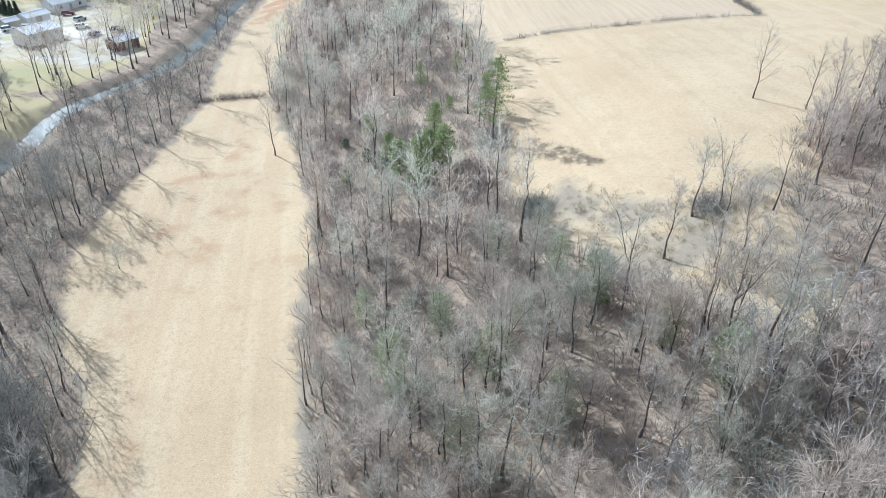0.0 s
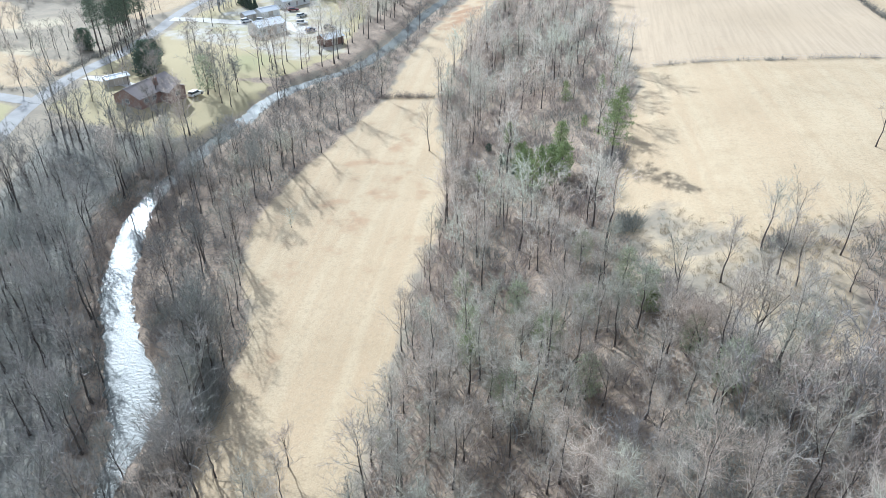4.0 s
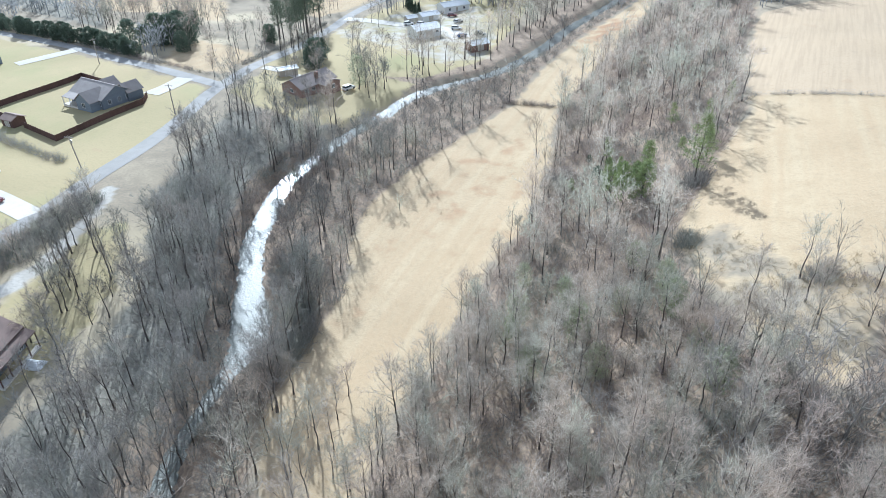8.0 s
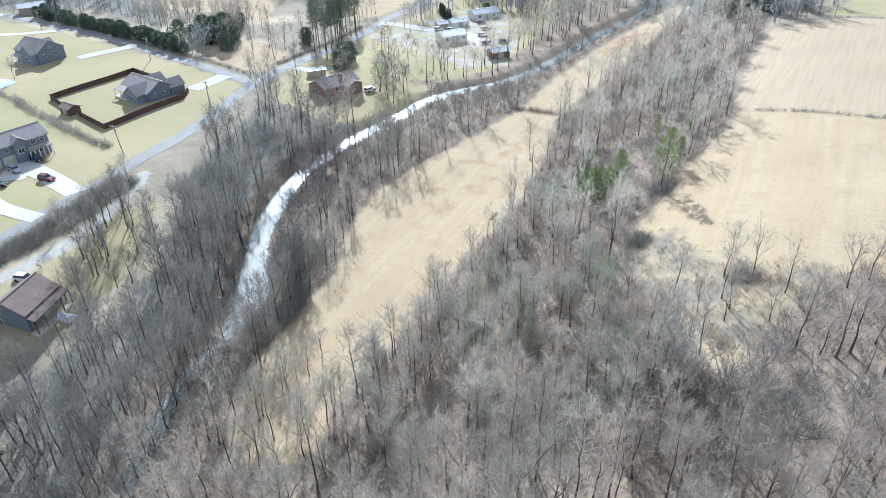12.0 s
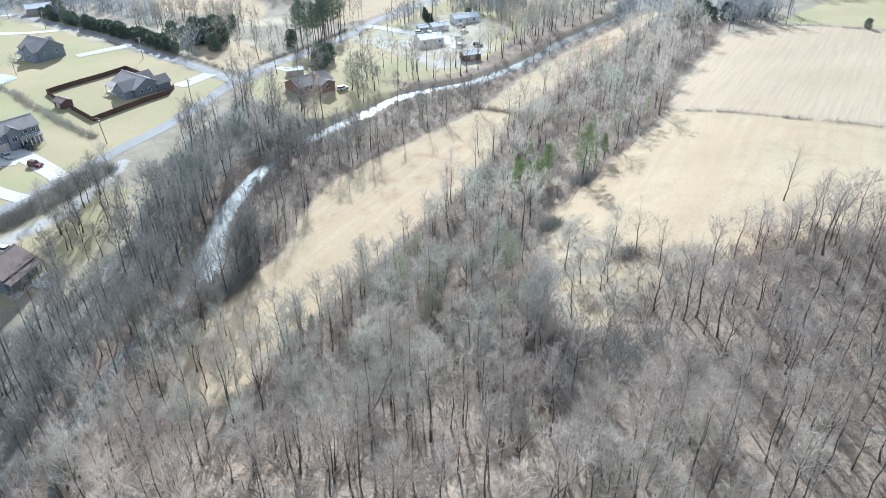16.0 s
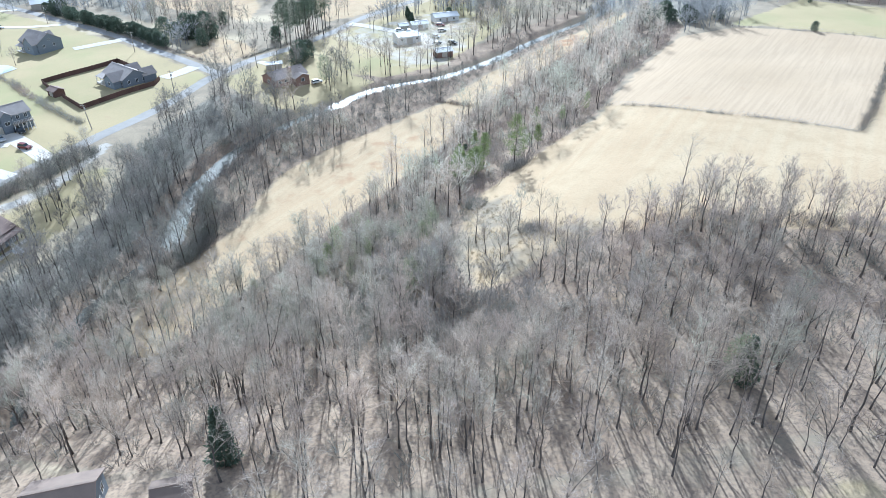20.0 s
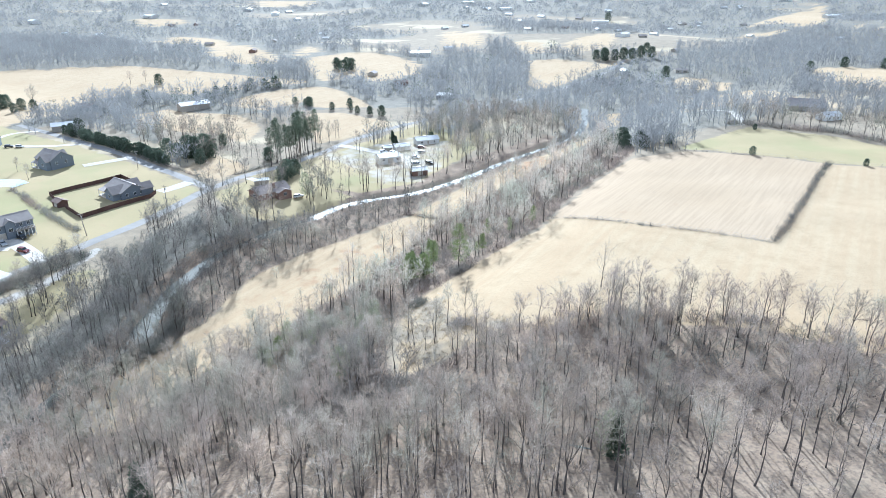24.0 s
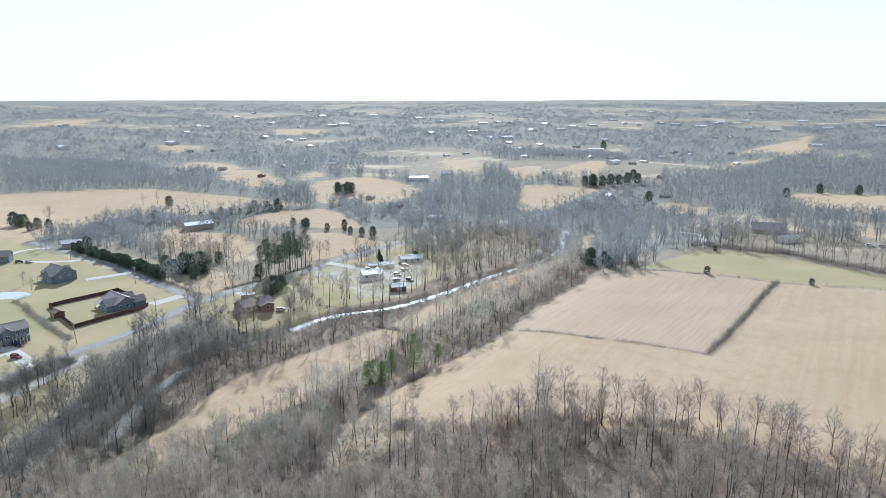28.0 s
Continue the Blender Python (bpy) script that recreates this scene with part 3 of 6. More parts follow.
ROAD = [(-102.5, -60.5), (-106.5, -4.6), (-109.6, 18.8), (-112.6, 31), (-116.2, 45.2), (-120.8, 59.4), (-125.8, 77.7), (-134, 99.1), (-144.1, 122.5), (-151.3, 145.8), (-161, 182),
        (-175, 225), (-184, 262), (-186, 318), (-187, 385), (-185, 440), (-190, 505), (-212, 657), (-240, 760)]
SIDE_ROAD = [(-147.2, 127.5), (-163.5, 129.1), (-195, 130.1), (-248.8, 132.6), (-284, 131.5), (-320, 131), (-380, 131)]
for nm, pts, w, text in (("road", ROAD, 2.6, "worn pale grey two-lane asphalt country road"), ("road", SIDE_ROAD, 2.4, "narrow worn asphalt lane beside a cedar row")):
    v, q = ribbon([(x, y, w) for x, y in pts], 0.06, None, 4, 3.0)
    tagged(new(nm, mesh_from(nm, v, q, ASPHALT, True)), text, "road", kind="structure")


# ---- vegetation: shapes ----
class Shape:
    """Triangles gathered from tubes and slivers."""

    def __init__(self):
        self.v, self.f, self.n = [], [], 0

    def tube(self, path, radii, sides):
        path, radii = np.asarray(path, float), np.asarray(radii, float)
        tang = np.gradient(path, axis=0)
        tang /= np.linalg.norm(tang, axis=1)[:, None] + 1e-9
        ref = np.where(np.abs(tang[:, 2:3]) > 0.9, [[1.0, 0, 0]], [[0, 0, 1.0]])
        p = np.cross(tang, ref)
        p /= np.linalg.norm(p, axis=1)[:, None] + 1e-9
        q = np.cross(tang, p)
        ang = np.arange(sides) * 2 * np.pi / sides
        ring = path[:, None] + radii[:, None, None] * (np.cos(ang)[None, :, None] * p[:, None] + np.sin(ang)[None, :, None] * q[:, None])
        m = len(path)
        b = self.n
        self.v.append(ring.reshape(-1, 3))
        for s in range(m - 1):
            for k in range(sides):
                a, c = b + s * sides + k, b + s * sides + (k + 1) % sides
                self.f += [(a, c, c + sides), (a, c + sides, a + sides)]
        self.n += m * sides

    def slivers(self, base, tip, width, rng):
        """Thin triangles from base to tip points."""
        base, tip = np.asarray(base, float), np.asarray(tip, float)
        m = len(base)
        d = tip - base
        r = rng.normal(size=(m, 3))
        s = np.cross(d, r)
        s *= (np.asarray(width) / 2).reshape(-1, 1) / (np.linalg.norm(s, axis=1)[:, None] + 1e-9)
        self.v.append(np.stack([base - s, base + s, tip], 1).reshape(-1, 3))
        self.f += [(self.n + 3 * k, self.n + 3 * k + 1, self.n + 3 * k + 2) for k in range(m)]
        self.n += 3 * m

    def arrays(self):
        return np.concatenate(self.v), np.array(self.f, np.int32)


def turned(d, rng, amount):
    d = d + rng.normal(size=d.shape) * amount
    return d / (np.linalg.norm(d, axis=-1, keepdims=True) + 1e-9)


def bare_tree_shape(seed, h=15.0, limbs=13, subs=5, twigs=7, start=0.35, wide=0.30, lean=0.04, fork=False, twig_w=0.045, limb_sides=3, branch=1.0, girth=1.0):
    """A leafless tree: trunk, and a crown of limbs, branches and twigs."""
    rng = np.random.default_rng(seed)
    trunk, crown = Shape(), Shape()
    r0 = (0.011 * h + 0.035) * girth
    m = 8
    t = np.linspace(0, 1, m)
    bend = np.cumsum(rng.normal(size=(m, 2)) * lean * h / m, axis=0) * 1.2
    bend -= bend[0]
    axis = np.column_stack([bend, t * h * 0.97])
    trunk.tube(axis, np.maximum(r0 * (1 - t) ** 0.8, 0.025) * np.where(t < 0.02, 1.5, 1), 6)
    leaders = [axis]
    if fork:
        k = 3
        a2 = axis[k:].copy()
        s = (a2[:, 2:3] - a2[0, 2]) / h
        way = rng.uniform(0, 6.28)
        a2[:, :2] += s * h * 0.42 * np.array([math.cos(way), math.sin(way)])
        trunk.tube(a2, np.maximum(r0 * 0.7 * (1 - np.linspace(0.3, 1, m - k)) ** 0.8, 0.03), 5)
        leaders.append(a2)
    bases, tips, widths = [], [], []
    turn = rng.uniform(0, 6.28)
    for li in range(limbs):
        ax = leaders[li % len(leaders)]
        f = start + (0.97 - start) * ((li + rng.uniform(0, 0.9)) / limbs)
        if len(ax) < m:
            f = max(0.1, (f - 0.42) / 0.58)
        p0 = np.array([np.interp(f, np.linspace(0, 1, len(ax)), ax[:, c]) for c in range(3)])
        fh = p0[2] / h
        turn += 2.4 + rng.normal() * 0.4
        length = h * wide * (1.25 - 0.8 * fh) * rng.uniform(0.7, 1.25)
        el = radians(rng.uniform(26, 56) + 24 * fh)
        d = np.array([math.cos(turn) * math.cos(el), math.sin(turn) * math.cos(el), math.sin(el)])
        pts = [p0]
        for s in range(3):
            d = d + np.array([0, 0, 0.10]) + rng.normal(size=3) * 0.17
            d /= np.linalg.norm(d)
            pts.append(pts[-1] + d * length / 3)
        pts = np.array(pts)
        rr = max(0.035, r0 * 0.55 * (1.2 - fh))
        if limb_sides:
            crown.tube(pts, [rr, rr * 0.7, rr * 0.42, 0.014], limb_sides)
        else:
            for seg, wd in ((0, 2.4), (1, 1.9), (2, 1.3)):
                reach_to = pts[seg + 1] + (pts[seg + 1] - pts[seg]) * 0.35
                bases += [pts[seg], pts[seg]]
                tips += [reach_to, reach_to]
                widths += [rr * wd, rr * wd]
        for k in range(subs):
            s = 0.3 + 0.7 * (k + rng.uniform(0, 1)) / subs
            b0 = np.array([np.interp(s, np.linspace(0, 1, 4), pts[:, c]) for c in range(3)])
            bd = turned(d + np.array([0, 0, 0.1]), rng, 0.6)
            bl = length * (0.75 - 0.3 * s) * rng.uniform(0.7, 1.3)
            b1 = b0 + bd * bl * 0.5
            b2 = b1 + turned(bd + np.array([0, 0, 0.2]), rng, 0.2) * bl * 0.5
            bases += [b0, b1]
            tips += [b1 + (b1 - b0) * 0.25, b2]
            widths += [0.07 * branch, 0.055 * branch]
            tw = rng.uniform(0.15, 1, twigs)
            tb = b0 + (b2 - b0) * tw[:, None]
            td = turned(np.repeat(bd[None], twigs, 0) + np.array([0, 0, 0.22]), rng, 0.75)
            bases += list(tb)
            tips += list(tb + td * rng.uniform(0.6, 1.9, (twigs, 1)) * (h / 15) ** 0.5)
            widths += [twig_w] * twigs
    crown.slivers(bases, tips, widths, rng)
    return trunk.arrays(), crown.arrays()


def brush_shape(seed, h=2.0, stems=34, width=0.035, spread_r=0.9):
    rng = np.random.default_rng(seed)
    s = Shape()
    a = rng.uniform(0, 6.28, stems)
    r = rng.uniform(0, 1, stems) ** 0.7 * spread_r
    base = np.column_stack([np.cos(a) * r * 0.5, np.sin(a) * r * 0.5, np.full(stems, -0.05)])
    hh = h * rng.uniform(0.45, 1.0, stems)
    tip = base + np.column_stack([np.cos(a) * r * 1.0, np.sin(a) * r * 1.0, hh]) + rng.normal(size=(stems, 3)) * 0.15
    s.slivers(base, tip, np.full(stems, width * 1.4), rng)
    k = stems * 2
    pick = rng.integers(0, stems, k)
    f = rng.uniform(0.3, 0.9, (k, 1))
    b2 = base[pick] + (tip - base)[pick] * f
    s.slivers(b2, b2 + rng.normal(size=(k, 3)) * 0.35 * h * 0.5 + np.array([0, 0, 0.25 * h * 0.5]), np.full(k, width), rng)
    return s.arrays()


def pine_shape(seed, h=14.0, bare=0.35, wide=0.20, clumps=60, blades=26, top_round=True):
    """A pine: trunk with limbs, and needle tufts with gaps between them."""
    rng = np.random.default_rng(seed)
    trunk, crown = Shape(), Shape()
    r0 = 0.011 * h + 0.03
    t = np.linspace(0, 1, 7)
    axis = np.column_stack([np.cumsum(rng.normal(size=7) * 0.1), np.cumsum(rng.normal(size=7) * 0.1), t * h])
    axis[:, :2] -= axis[0, :2]
    trunk.tube(axis, np.maximum(r0 * (1 - t), 0.03), 6)
    bases, tips, widths = [], [], []
    for c in range(clumps):
        f = bare + (1 - bare) * (c + rng.uniform(0, 1)) / clumps
        p = np.array([np.interp(f, t, axis[:, k]) for k in range(3)])
        a = c * 2.4 + rng.normal() * 0.5
        prof = (1 - f) ** 0.6 * min(1.0, (f - bare) / 0.12 + 0.45)
        reach = h * wide * prof * rng.uniform(0.45, 1.2) + 0.25
        e = p + np.array([math.cos(a) * reach, math.sin(a) * reach, reach * rng.uniform(0.0, 0.35)])
        trunk.tube(np.array([p, (p + e) / 2 + [0, 0, 0.08], e]), [0.045, 0.03, 0.012], 3)
        for q, k in ((e, blades), ((p + 2 * e) / 3, blades // 2)):
            o = q + rng.normal(size=(k, 3)) * np.array([0.42, 0.42, 0.2]) * (h / 14) ** 0.5
            bases += list(o)
            tips += list(o + turned(rng.normal(size=(k, 3)) + [0, 0, 0.5], rng, 0.1) * rng.uniform(0.25, 0.55, (k, 1)))
            widths += [0.15] * k
    crown.slivers(bases, tips, widths, rng)
    return trunk.arrays(), crown.arrays()


def cedar_shape(seed, h=8.0, wide=0.26, blades=900, conical=False):
    """A dense evergreen of overlapping sprays, ragged at the outline."""
    rng = np.random.default_rng(seed)
    trunk, crown = Shape(), Shape()
    trunk.tube(np.array([[0, 0, -0.1], [0.05, 0, h * 0.5], [0, 0, h * 0.93]]), [0.02 * h + 0.04, 0.012 * h, 0.02], 5)
    f = rng.uniform(0.03, 1, blades) ** 0.9
    a = rng.uniform(0, 6.28, blades)
    lump = 1 + 0.22 * np.sin(a * 3 + f * 9 + seed) + 0.12 * np.sin(a * 7 - f * 17)
    r = h * wide * np.sqrt(np.maximum(0.02, 1 - ((f - 0.42) / 0.6) ** 2)) * lump
    if conical:
        r = h * wide * (1 - f) ** 0.9 * np.minimum(1, 0.55 + f * 4) * lump
    r = r * rng.uniform(0.05, 1.0, blades) ** 0.5 + 0.06
    base = np.column_stack([np.cos(a) * r, np.sin(a) * r, f * h])
    way = turned(np.column_stack([np.cos(a), np.sin(a), np.full(blades, 0.5)]), rng, 0.8)
    tip = base + way * (rng.uniform(0.35, 0.8, blades) * (h / 8) ** 0.5)[:, None]
    crown.slivers(base, tip, np.full(blades, 0.34 * (h / 8) ** 0.5), rng)
    return trunk.arrays(), crown.arrays()


def joined(shapes, places):
    """One pair of arrays from shapes set at rows of (which, x, y, z, turn, scale, height scale)."""
    vs, fs, n = [], [], 0
    places = np.asarray(places)
    for k, (sv, sf) in enumerate(shapes):
        rows = places[places[:, 0] == k]
        if not len(rows):
            continue
        c, s = np.cos(rows[:, 4])[:, None], np.sin(rows[:, 4])[:, None]
        x, y = sv[None, :, 0], sv[None, :, 1]
        sc = rows[:, 5][:, None]
        v = np.stack([rows[:, 1][:, None] + (x * c - y * s) * sc, rows[:, 2][:, None] + (x * s + y * c) * sc,
                      rows[:, 3][:, None] + sv[None, :, 2] * rows[:, 6][:, None]], 2)
        fs.append((sf[None] + (n + np.arange(len(rows)) * len(sv))[:, None, None]).reshape(-1, 3))
        vs.append(v.reshape(-1, 3))
        n += len(rows) * len(sv)
    return np.concatenate(vs), np.concatenate(fs)


def scatter(poly, gap, seed, edge=0.0, keep=None):
    """Jittered places inside a polygon."""
    rng = np.random.default_rng(seed)
    pa = np.array(poly)
    lo, hi = pa.min(0), pa.max(0)
    a, b = np.meshgrid(np.arange(lo[0], hi[0], gap), np.arange(lo[1], hi[1], gap))
    x = a.ravel() + rng.uniform(-0.48, 0.48, a.size) * gap
    y = b.ravel() + rng.uniform(-0.48, 0.48, a.size) * gap
    m = inside(x, y, poly) > edge
    if keep is not None:
        m &= rng.uniform(0, 1, a.size) < keep(x, y)
    return np.column_stack([x[m], y[m]])


def off_river(p, room=0.95):
    d, w = line_distance(p[:, 0], p[:, 1], river_line)
    return p[d > w * room + 0.2]


def places_for(p, kinds, seed, lo=0.8, hi=1.2, sink=0.1):
    rng = np.random.default_rng(seed)
    k = len(p)
    s = rng.uniform(lo, hi, k)
    return np.column_stack([rng.integers(0, kinds, k), p, height(p[:, 0], p[:, 1]) - sink, rng.uniform(0, 6.28, k), s * rng.uniform(0.9, 1.12, k), s])


def stuff(name, shapes, places, material, label, category):
    if len(places) == 0:
        return None
    v, f = joined(shapes, places)
    return tagged(new(name, mesh_from(name, v, f, material)), label, category, kind="stuff")


# ---- vegetation: single trees as things ----
def tree_thing(name, parts, mats, label, category, group=""):
    e = new(name)
    for pn, (v, f), m in zip(("trunk", "crown"), parts, mats):
        o = new(pn, mesh_from(pn, v, f, m))
        o.parent = e
    return tagged(e, label, category, group)


def put(ob, x, y, turn=0.0, s=1.0, sz=None, first=False, sink=0.12):
    m = Matrix.LocRotScale((x, y, hz(x, y) - sink), Euler((0, 0, turn)), (s, s, sz or s))
    if first:
        ob.matrix_basis = m
        return ob
    c = copy_thing(ob, Matrix.Identity(4))
    c.matrix_basis = m
    return c


rng = np.random.default_rng(7)
tall = [tree_thing("bare_tree", bare_tree_shape(s, 14, 17, 6, 12, start=0.30, wide=0.36, lean=0.06, twig_w=0.036, branch=0.75), (BARK, TWIG),
                   "tall slender leafless hardwood tree with grey bark", "tree", "leafless woodland trees") for s in (1, 2, 3)]
broad = [tree_thing("bare_tree", bare_tree_shape(s, 12, 17, 6, 13, start=0.22, wide=0.48, lean=0.06, fork=True, twig_w=0.036, branch=0.75), (BARK, TWIG),
                    "spreading leafless hardwood tree with forked trunk", "tree", "leafless woodland trees") for s in (11, 12, 13)]
small = [tree_thing("bare_tree", bare_tree_shape(s, 7.5, 12, 5, 11, start=0.12, wide=0.48, lean=0.08, fork=s % 2 == 0, twig_w=0.038), (BARK, TWIG),
                    "small many-branched leafless tree at a field edge", "tree", "leafless field edge trees") for s in (21, 22)]
sparse = [tree_thing("bare_tree", bare_tree_shape(s, 13, 14, 5, 6, start=0.25, wide=0.40, lean=0.07, fork=s % 2 == 0, twig_w=0.03, branch=0.8, girth=0.8), (BARK, TWIG),
                     "open-crowned leafless tree at a field edge", "tree", "leafless field edge trees") for s in (41, 42, 43)]
lofty = [tree_thing("bare_tree", bare_tree_shape(s, 19, 15, 6, 12, start=0.48, wide=0.25, lean=0.05, fork=s == 32, twig_w=0.036, branch=0.8, girth=0.68), (BARK, TWIG),
                    "lofty leafless hardwood with a long clear dark trunk", "tree", "leafless woodland trees") for s in (31, 32, 33)]
# crowns in the twig colour darkened for creek bank shade
dusky = [tree_thing("bare_tree", bare_tree_shape(s, 13, 16, 6, 12, start=0.28, wide=0.42, lean=0.07, fork=s % 2 == 0, twig_w=0.036, branch=0.8, girth=0.85), (BARK, SHADED_TWIG),
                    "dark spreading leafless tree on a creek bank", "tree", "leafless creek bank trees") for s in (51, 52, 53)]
used = set()


def plant(kinds, x, y, s=1.0, sz=None):
    fresh = [o for o in kinds if o.name not in used]
    k = fresh[0] if fresh else kinds[int(rng.integers(0, len(kinds)))]
    first = bool(fresh)
    used.add(k.name)
    return put(k, x, y, rng.uniform(0, 6.28), s * rng.uniform(0.9, 1.1), None if sz is None else sz, first)


# trees standing alone or along the edges of the fields
EDGE = [(58, 117.5, 0, 0.95), (40, 82, 1, 0.85), (46, 79, 1, 0.8), (-14, 59, 1, 0.8), (-18, 87, 1, 0.75), (-26, 130, 0, 1.0), (-22, 135, 0, 1.05),
        (-24, 118, 0, 0.95), (80, 123, 1, 0.9), (39, 58, 0, 0.9), (59, 95, 0, 0.9), (65, 112, 0, 0.85),
        (72, 102, 0, 0.8), (77, 105, 1, 1.15), (82, 111, 0, 0.85), (85, 123, 0, 0.85), (91, 117, 0, 0.9), (98, 124, 0, 0.8), (100, 130, 0, 0.95), (105, 129, 1, 0.95)]
EDGE += [(110, 127, 0, 0.9), (115, 126, 0, 1.05), (118, 128, 0, 1.0), (121, 129, 0, 1.0), (130, 133, 1, 0.95), (137, 132, 0, 0.9), (66, 106, 0, 0.95), 
        (-49, 91, 2, 0.6), (-32, 131, 0, 0.9), (7, 57, 0, 0.95), (29, 54, 1, 0.9), (24, 66, 0, 0.9), (-30, 27, 1, 0.8), (-26, 22, 0, 0.85), (-23, 28, 1, 0.75), (-19, 19, 0, 0.9), (-16, 25, 1, 0.8), (-13, 16, 0, 0.85), (-21, 35, 2, 0.9), (-27, 15, 1, 0.85), (-9, 20, 1, 0.8), (-4, 60, 0, 1.0), (33, 57, 1, 0.9)]
for x, y, k, s in EDGE:
    plant((sparse, broad if x > 60 else sparse, small)[1 if x > 60 and int(x) % 3 == 1 else k], x, y, s * (0.86 if x > 50 else 0.92))
west_edge = smooth_line([(px + 0.0, py, 0) for px, py in STRIP_FIELD[3:15]], 9.0)
for x, y, s in ((-29, 27, 1.3), (-36, 38, 1.15), (-35, 34, 1.0), (-39, 44, 1.1), (-33, 29, 0.9), (-41, 49, 1.0), (-45, 54, 0.95)):
    plant(dusky, x, y, s)
for x, y in ((-102, 30), (-104, 44), (-99, 12), (-108, 52), (-97, 38)):
    plant(broad, x, y, rng.uniform(0.6, 0.8))
for x, y, _ in west_edge:
    plant(sparse if rng.uniform() < 0.7 else small, x - rng.uniform(0, 4), y + rng.uniform(-2, 2), rng.uniform(0.75, 1.05))
east_edge = smooth_line([(px, py, 0) for px, py in STRIP_FIELD[15:28]], 7.0)
for x, y, _ in east_edge:
    plant(small if rng.uniform() < 0.5 else sparse, x + rng.uniform(0.5, 3.5), y + rng.uniform(-2, 2), rng.uniform(0.7, 1.0))
near = scatter([(-6, 14), (-14, 8), (-8, -16), (18, -14), (49, -4), (65, 9), (86, 30), (98, 47), (117, 64), (105, 72), (80, 55), (55, 42), (20, 30)], 5.6, 5)
rng.shuffle(near)
gap_river = off_river(scatter([(-79, 86), (-83, 118), (-86, 132), (-95, 132), (-98, 118), (-94, 95), (-90, 86)], 4.4, 6), 0.6)
for x, y in gap_river[::3]:
    plant(tall, x, y, rng.uniform(0.85, 1.15))
cover = off_river(scatter([(-66, 85), (-60, 110), (-60, 128), (-84, 130), (-83, 105), (-76, 86)], 5.2, 8), 0.9)
for x, y in cover:
    plant(dusky if y < 118 and rng.uniform() < 0.7 else small, x, y, rng.uniform(0.65, 0.95))
creek_side = smooth_line([(-42, 26, 0), (-39, 15, 0), (-33, 4, 0), (-24, -7, 0), (-14, -14, 0)], 3.4)
for k, (x, y, _) in enumerate(creek_side):
    for side in (-1, 1):
        plant(dusky, x + side * rng.uniform(1.8, 3.2), y + side * rng.uniform(0.8, 1.8), rng.uniform(0.7, 0.95))
for x, y in near[:64]:
    plant(lofty if rng.uniform() < 0.8 else broad, x, y, rng.uniform(0.75, 1.05))

# ---- vegetation: woods ----
W_TALL = [bare_tree_shape(100 + s, 14, 12, 5, 9, start=0.38, wide=0.40, lean=0.06, twig_w=0.05, limb_sides=0) for s in range(5)]
W_BROAD = [bare_tree_shape(120 + s, 11, 13, 5, 11, start=0.2, wide=0.46, lean=0.07, fork=True, twig_w=0.05, limb_sides=0) for s in range(4)]
W_THIN = [bare_tree_shape(140 + s, 7, 9, 4, 11, start=0.12, wide=0.44, lean=0.09, twig_w=0.048, limb_sides=0) for s in range(3)]
W_KINDS = W_TALL + W_BROAD + W_THIN
F_KINDS = [bare_tree_shape(180 + s, 13, 14, 6, 13, start=0.4, wide=0.36, lean=0.07, twig_w=0.036, limb_sides=0, branch=0.7) for s in range(5)] + \
    [bare_tree_shape(190 + s, 10, 16, 6, 14, start=0.18, wide=0.48, lean=0.08, fork=True, twig_w=0.036, limb_sides=0, branch=0.7) for s in range(4)] + \
    [bare_tree_shape(195 + s, 6.5, 12, 5, 13, start=0.1, wide=0.46, lean=0.1, twig_w=0.03, limb_sides=0, branch=0.7) for s in range(3)]


L_KINDS = [bare_tree_shape(170 + s, 18, 11, 4, 9, start=0.52, wide=0.25, lean=0.06, twig_w=0.045, limb_sides=0, girth=0.6) for s in range(5)] + \
    [bare_tree_shape(175 + s, 15, 11, 4, 9, start=0.4, wide=0.32, lean=0.08, fork=True, twig_w=0.045, limb_sides=0, girth=0.7) for s in range(4)] + \
    [bare_tree_shape(185 + s, 9, 8, 4, 8, start=0.3, wide=0.28, lean=0.08, twig_w=0.04, limb_sides=0) for s in range(3)]


def wood(poly, gap, seed, weights, lo=0.8, hi=1.15, keep=None, edge=0.8, label="leafless hardwood woodland with grey twigs", twig=None, kinds=None):
    p = off_river(scatter(poly, gap, seed, edge, keep))
    pl = places_for(p, 1, seed + 1, lo, hi)
    r = np.random.default_rng(seed + 2)
    group = r.choice(3, len(p), p=weights)
    pl[:, 0] = np.where(group == 0, r.integers(0, 5, len(p)), np.where(group == 1, 5 + r.integers(0, 4, len(p)), 9 + r.integers(0, 3, len(p))))
    kinds = kinds or W_KINDS
    stuff("woodland_trunks", [k[0] for k in kinds], pl, BARK, "trunks of a " + label, "woodland")
    stuff("woodland", [k[1] for k in kinds], pl, twig or TWIG, label, "woodland")
    return p


def clearing(x, y):
    return 1 - 0.84 * np.exp(-(((x + 4) / 16) ** 2 + ((y - 135) / 24) ** 2) ** 2)


def clumped(x, y, size=13.0, seed=3.5):
    """Thickets and gaps: the chance that a tree stands here."""
    return np.clip(0.74 + 1.5 * np.array([noise.noise(Vector((a / size, b / size, seed))) for a, b in zip(x, y)]), 0.14, 1)


def open_floor(x, y):
    """Thinner growth towards the lawns south of the wood."""
    return 0.55 + 0.45 * np.clip((-inside(x, y, SOUTH_LAWN) - 16) / 14, 0, 1)


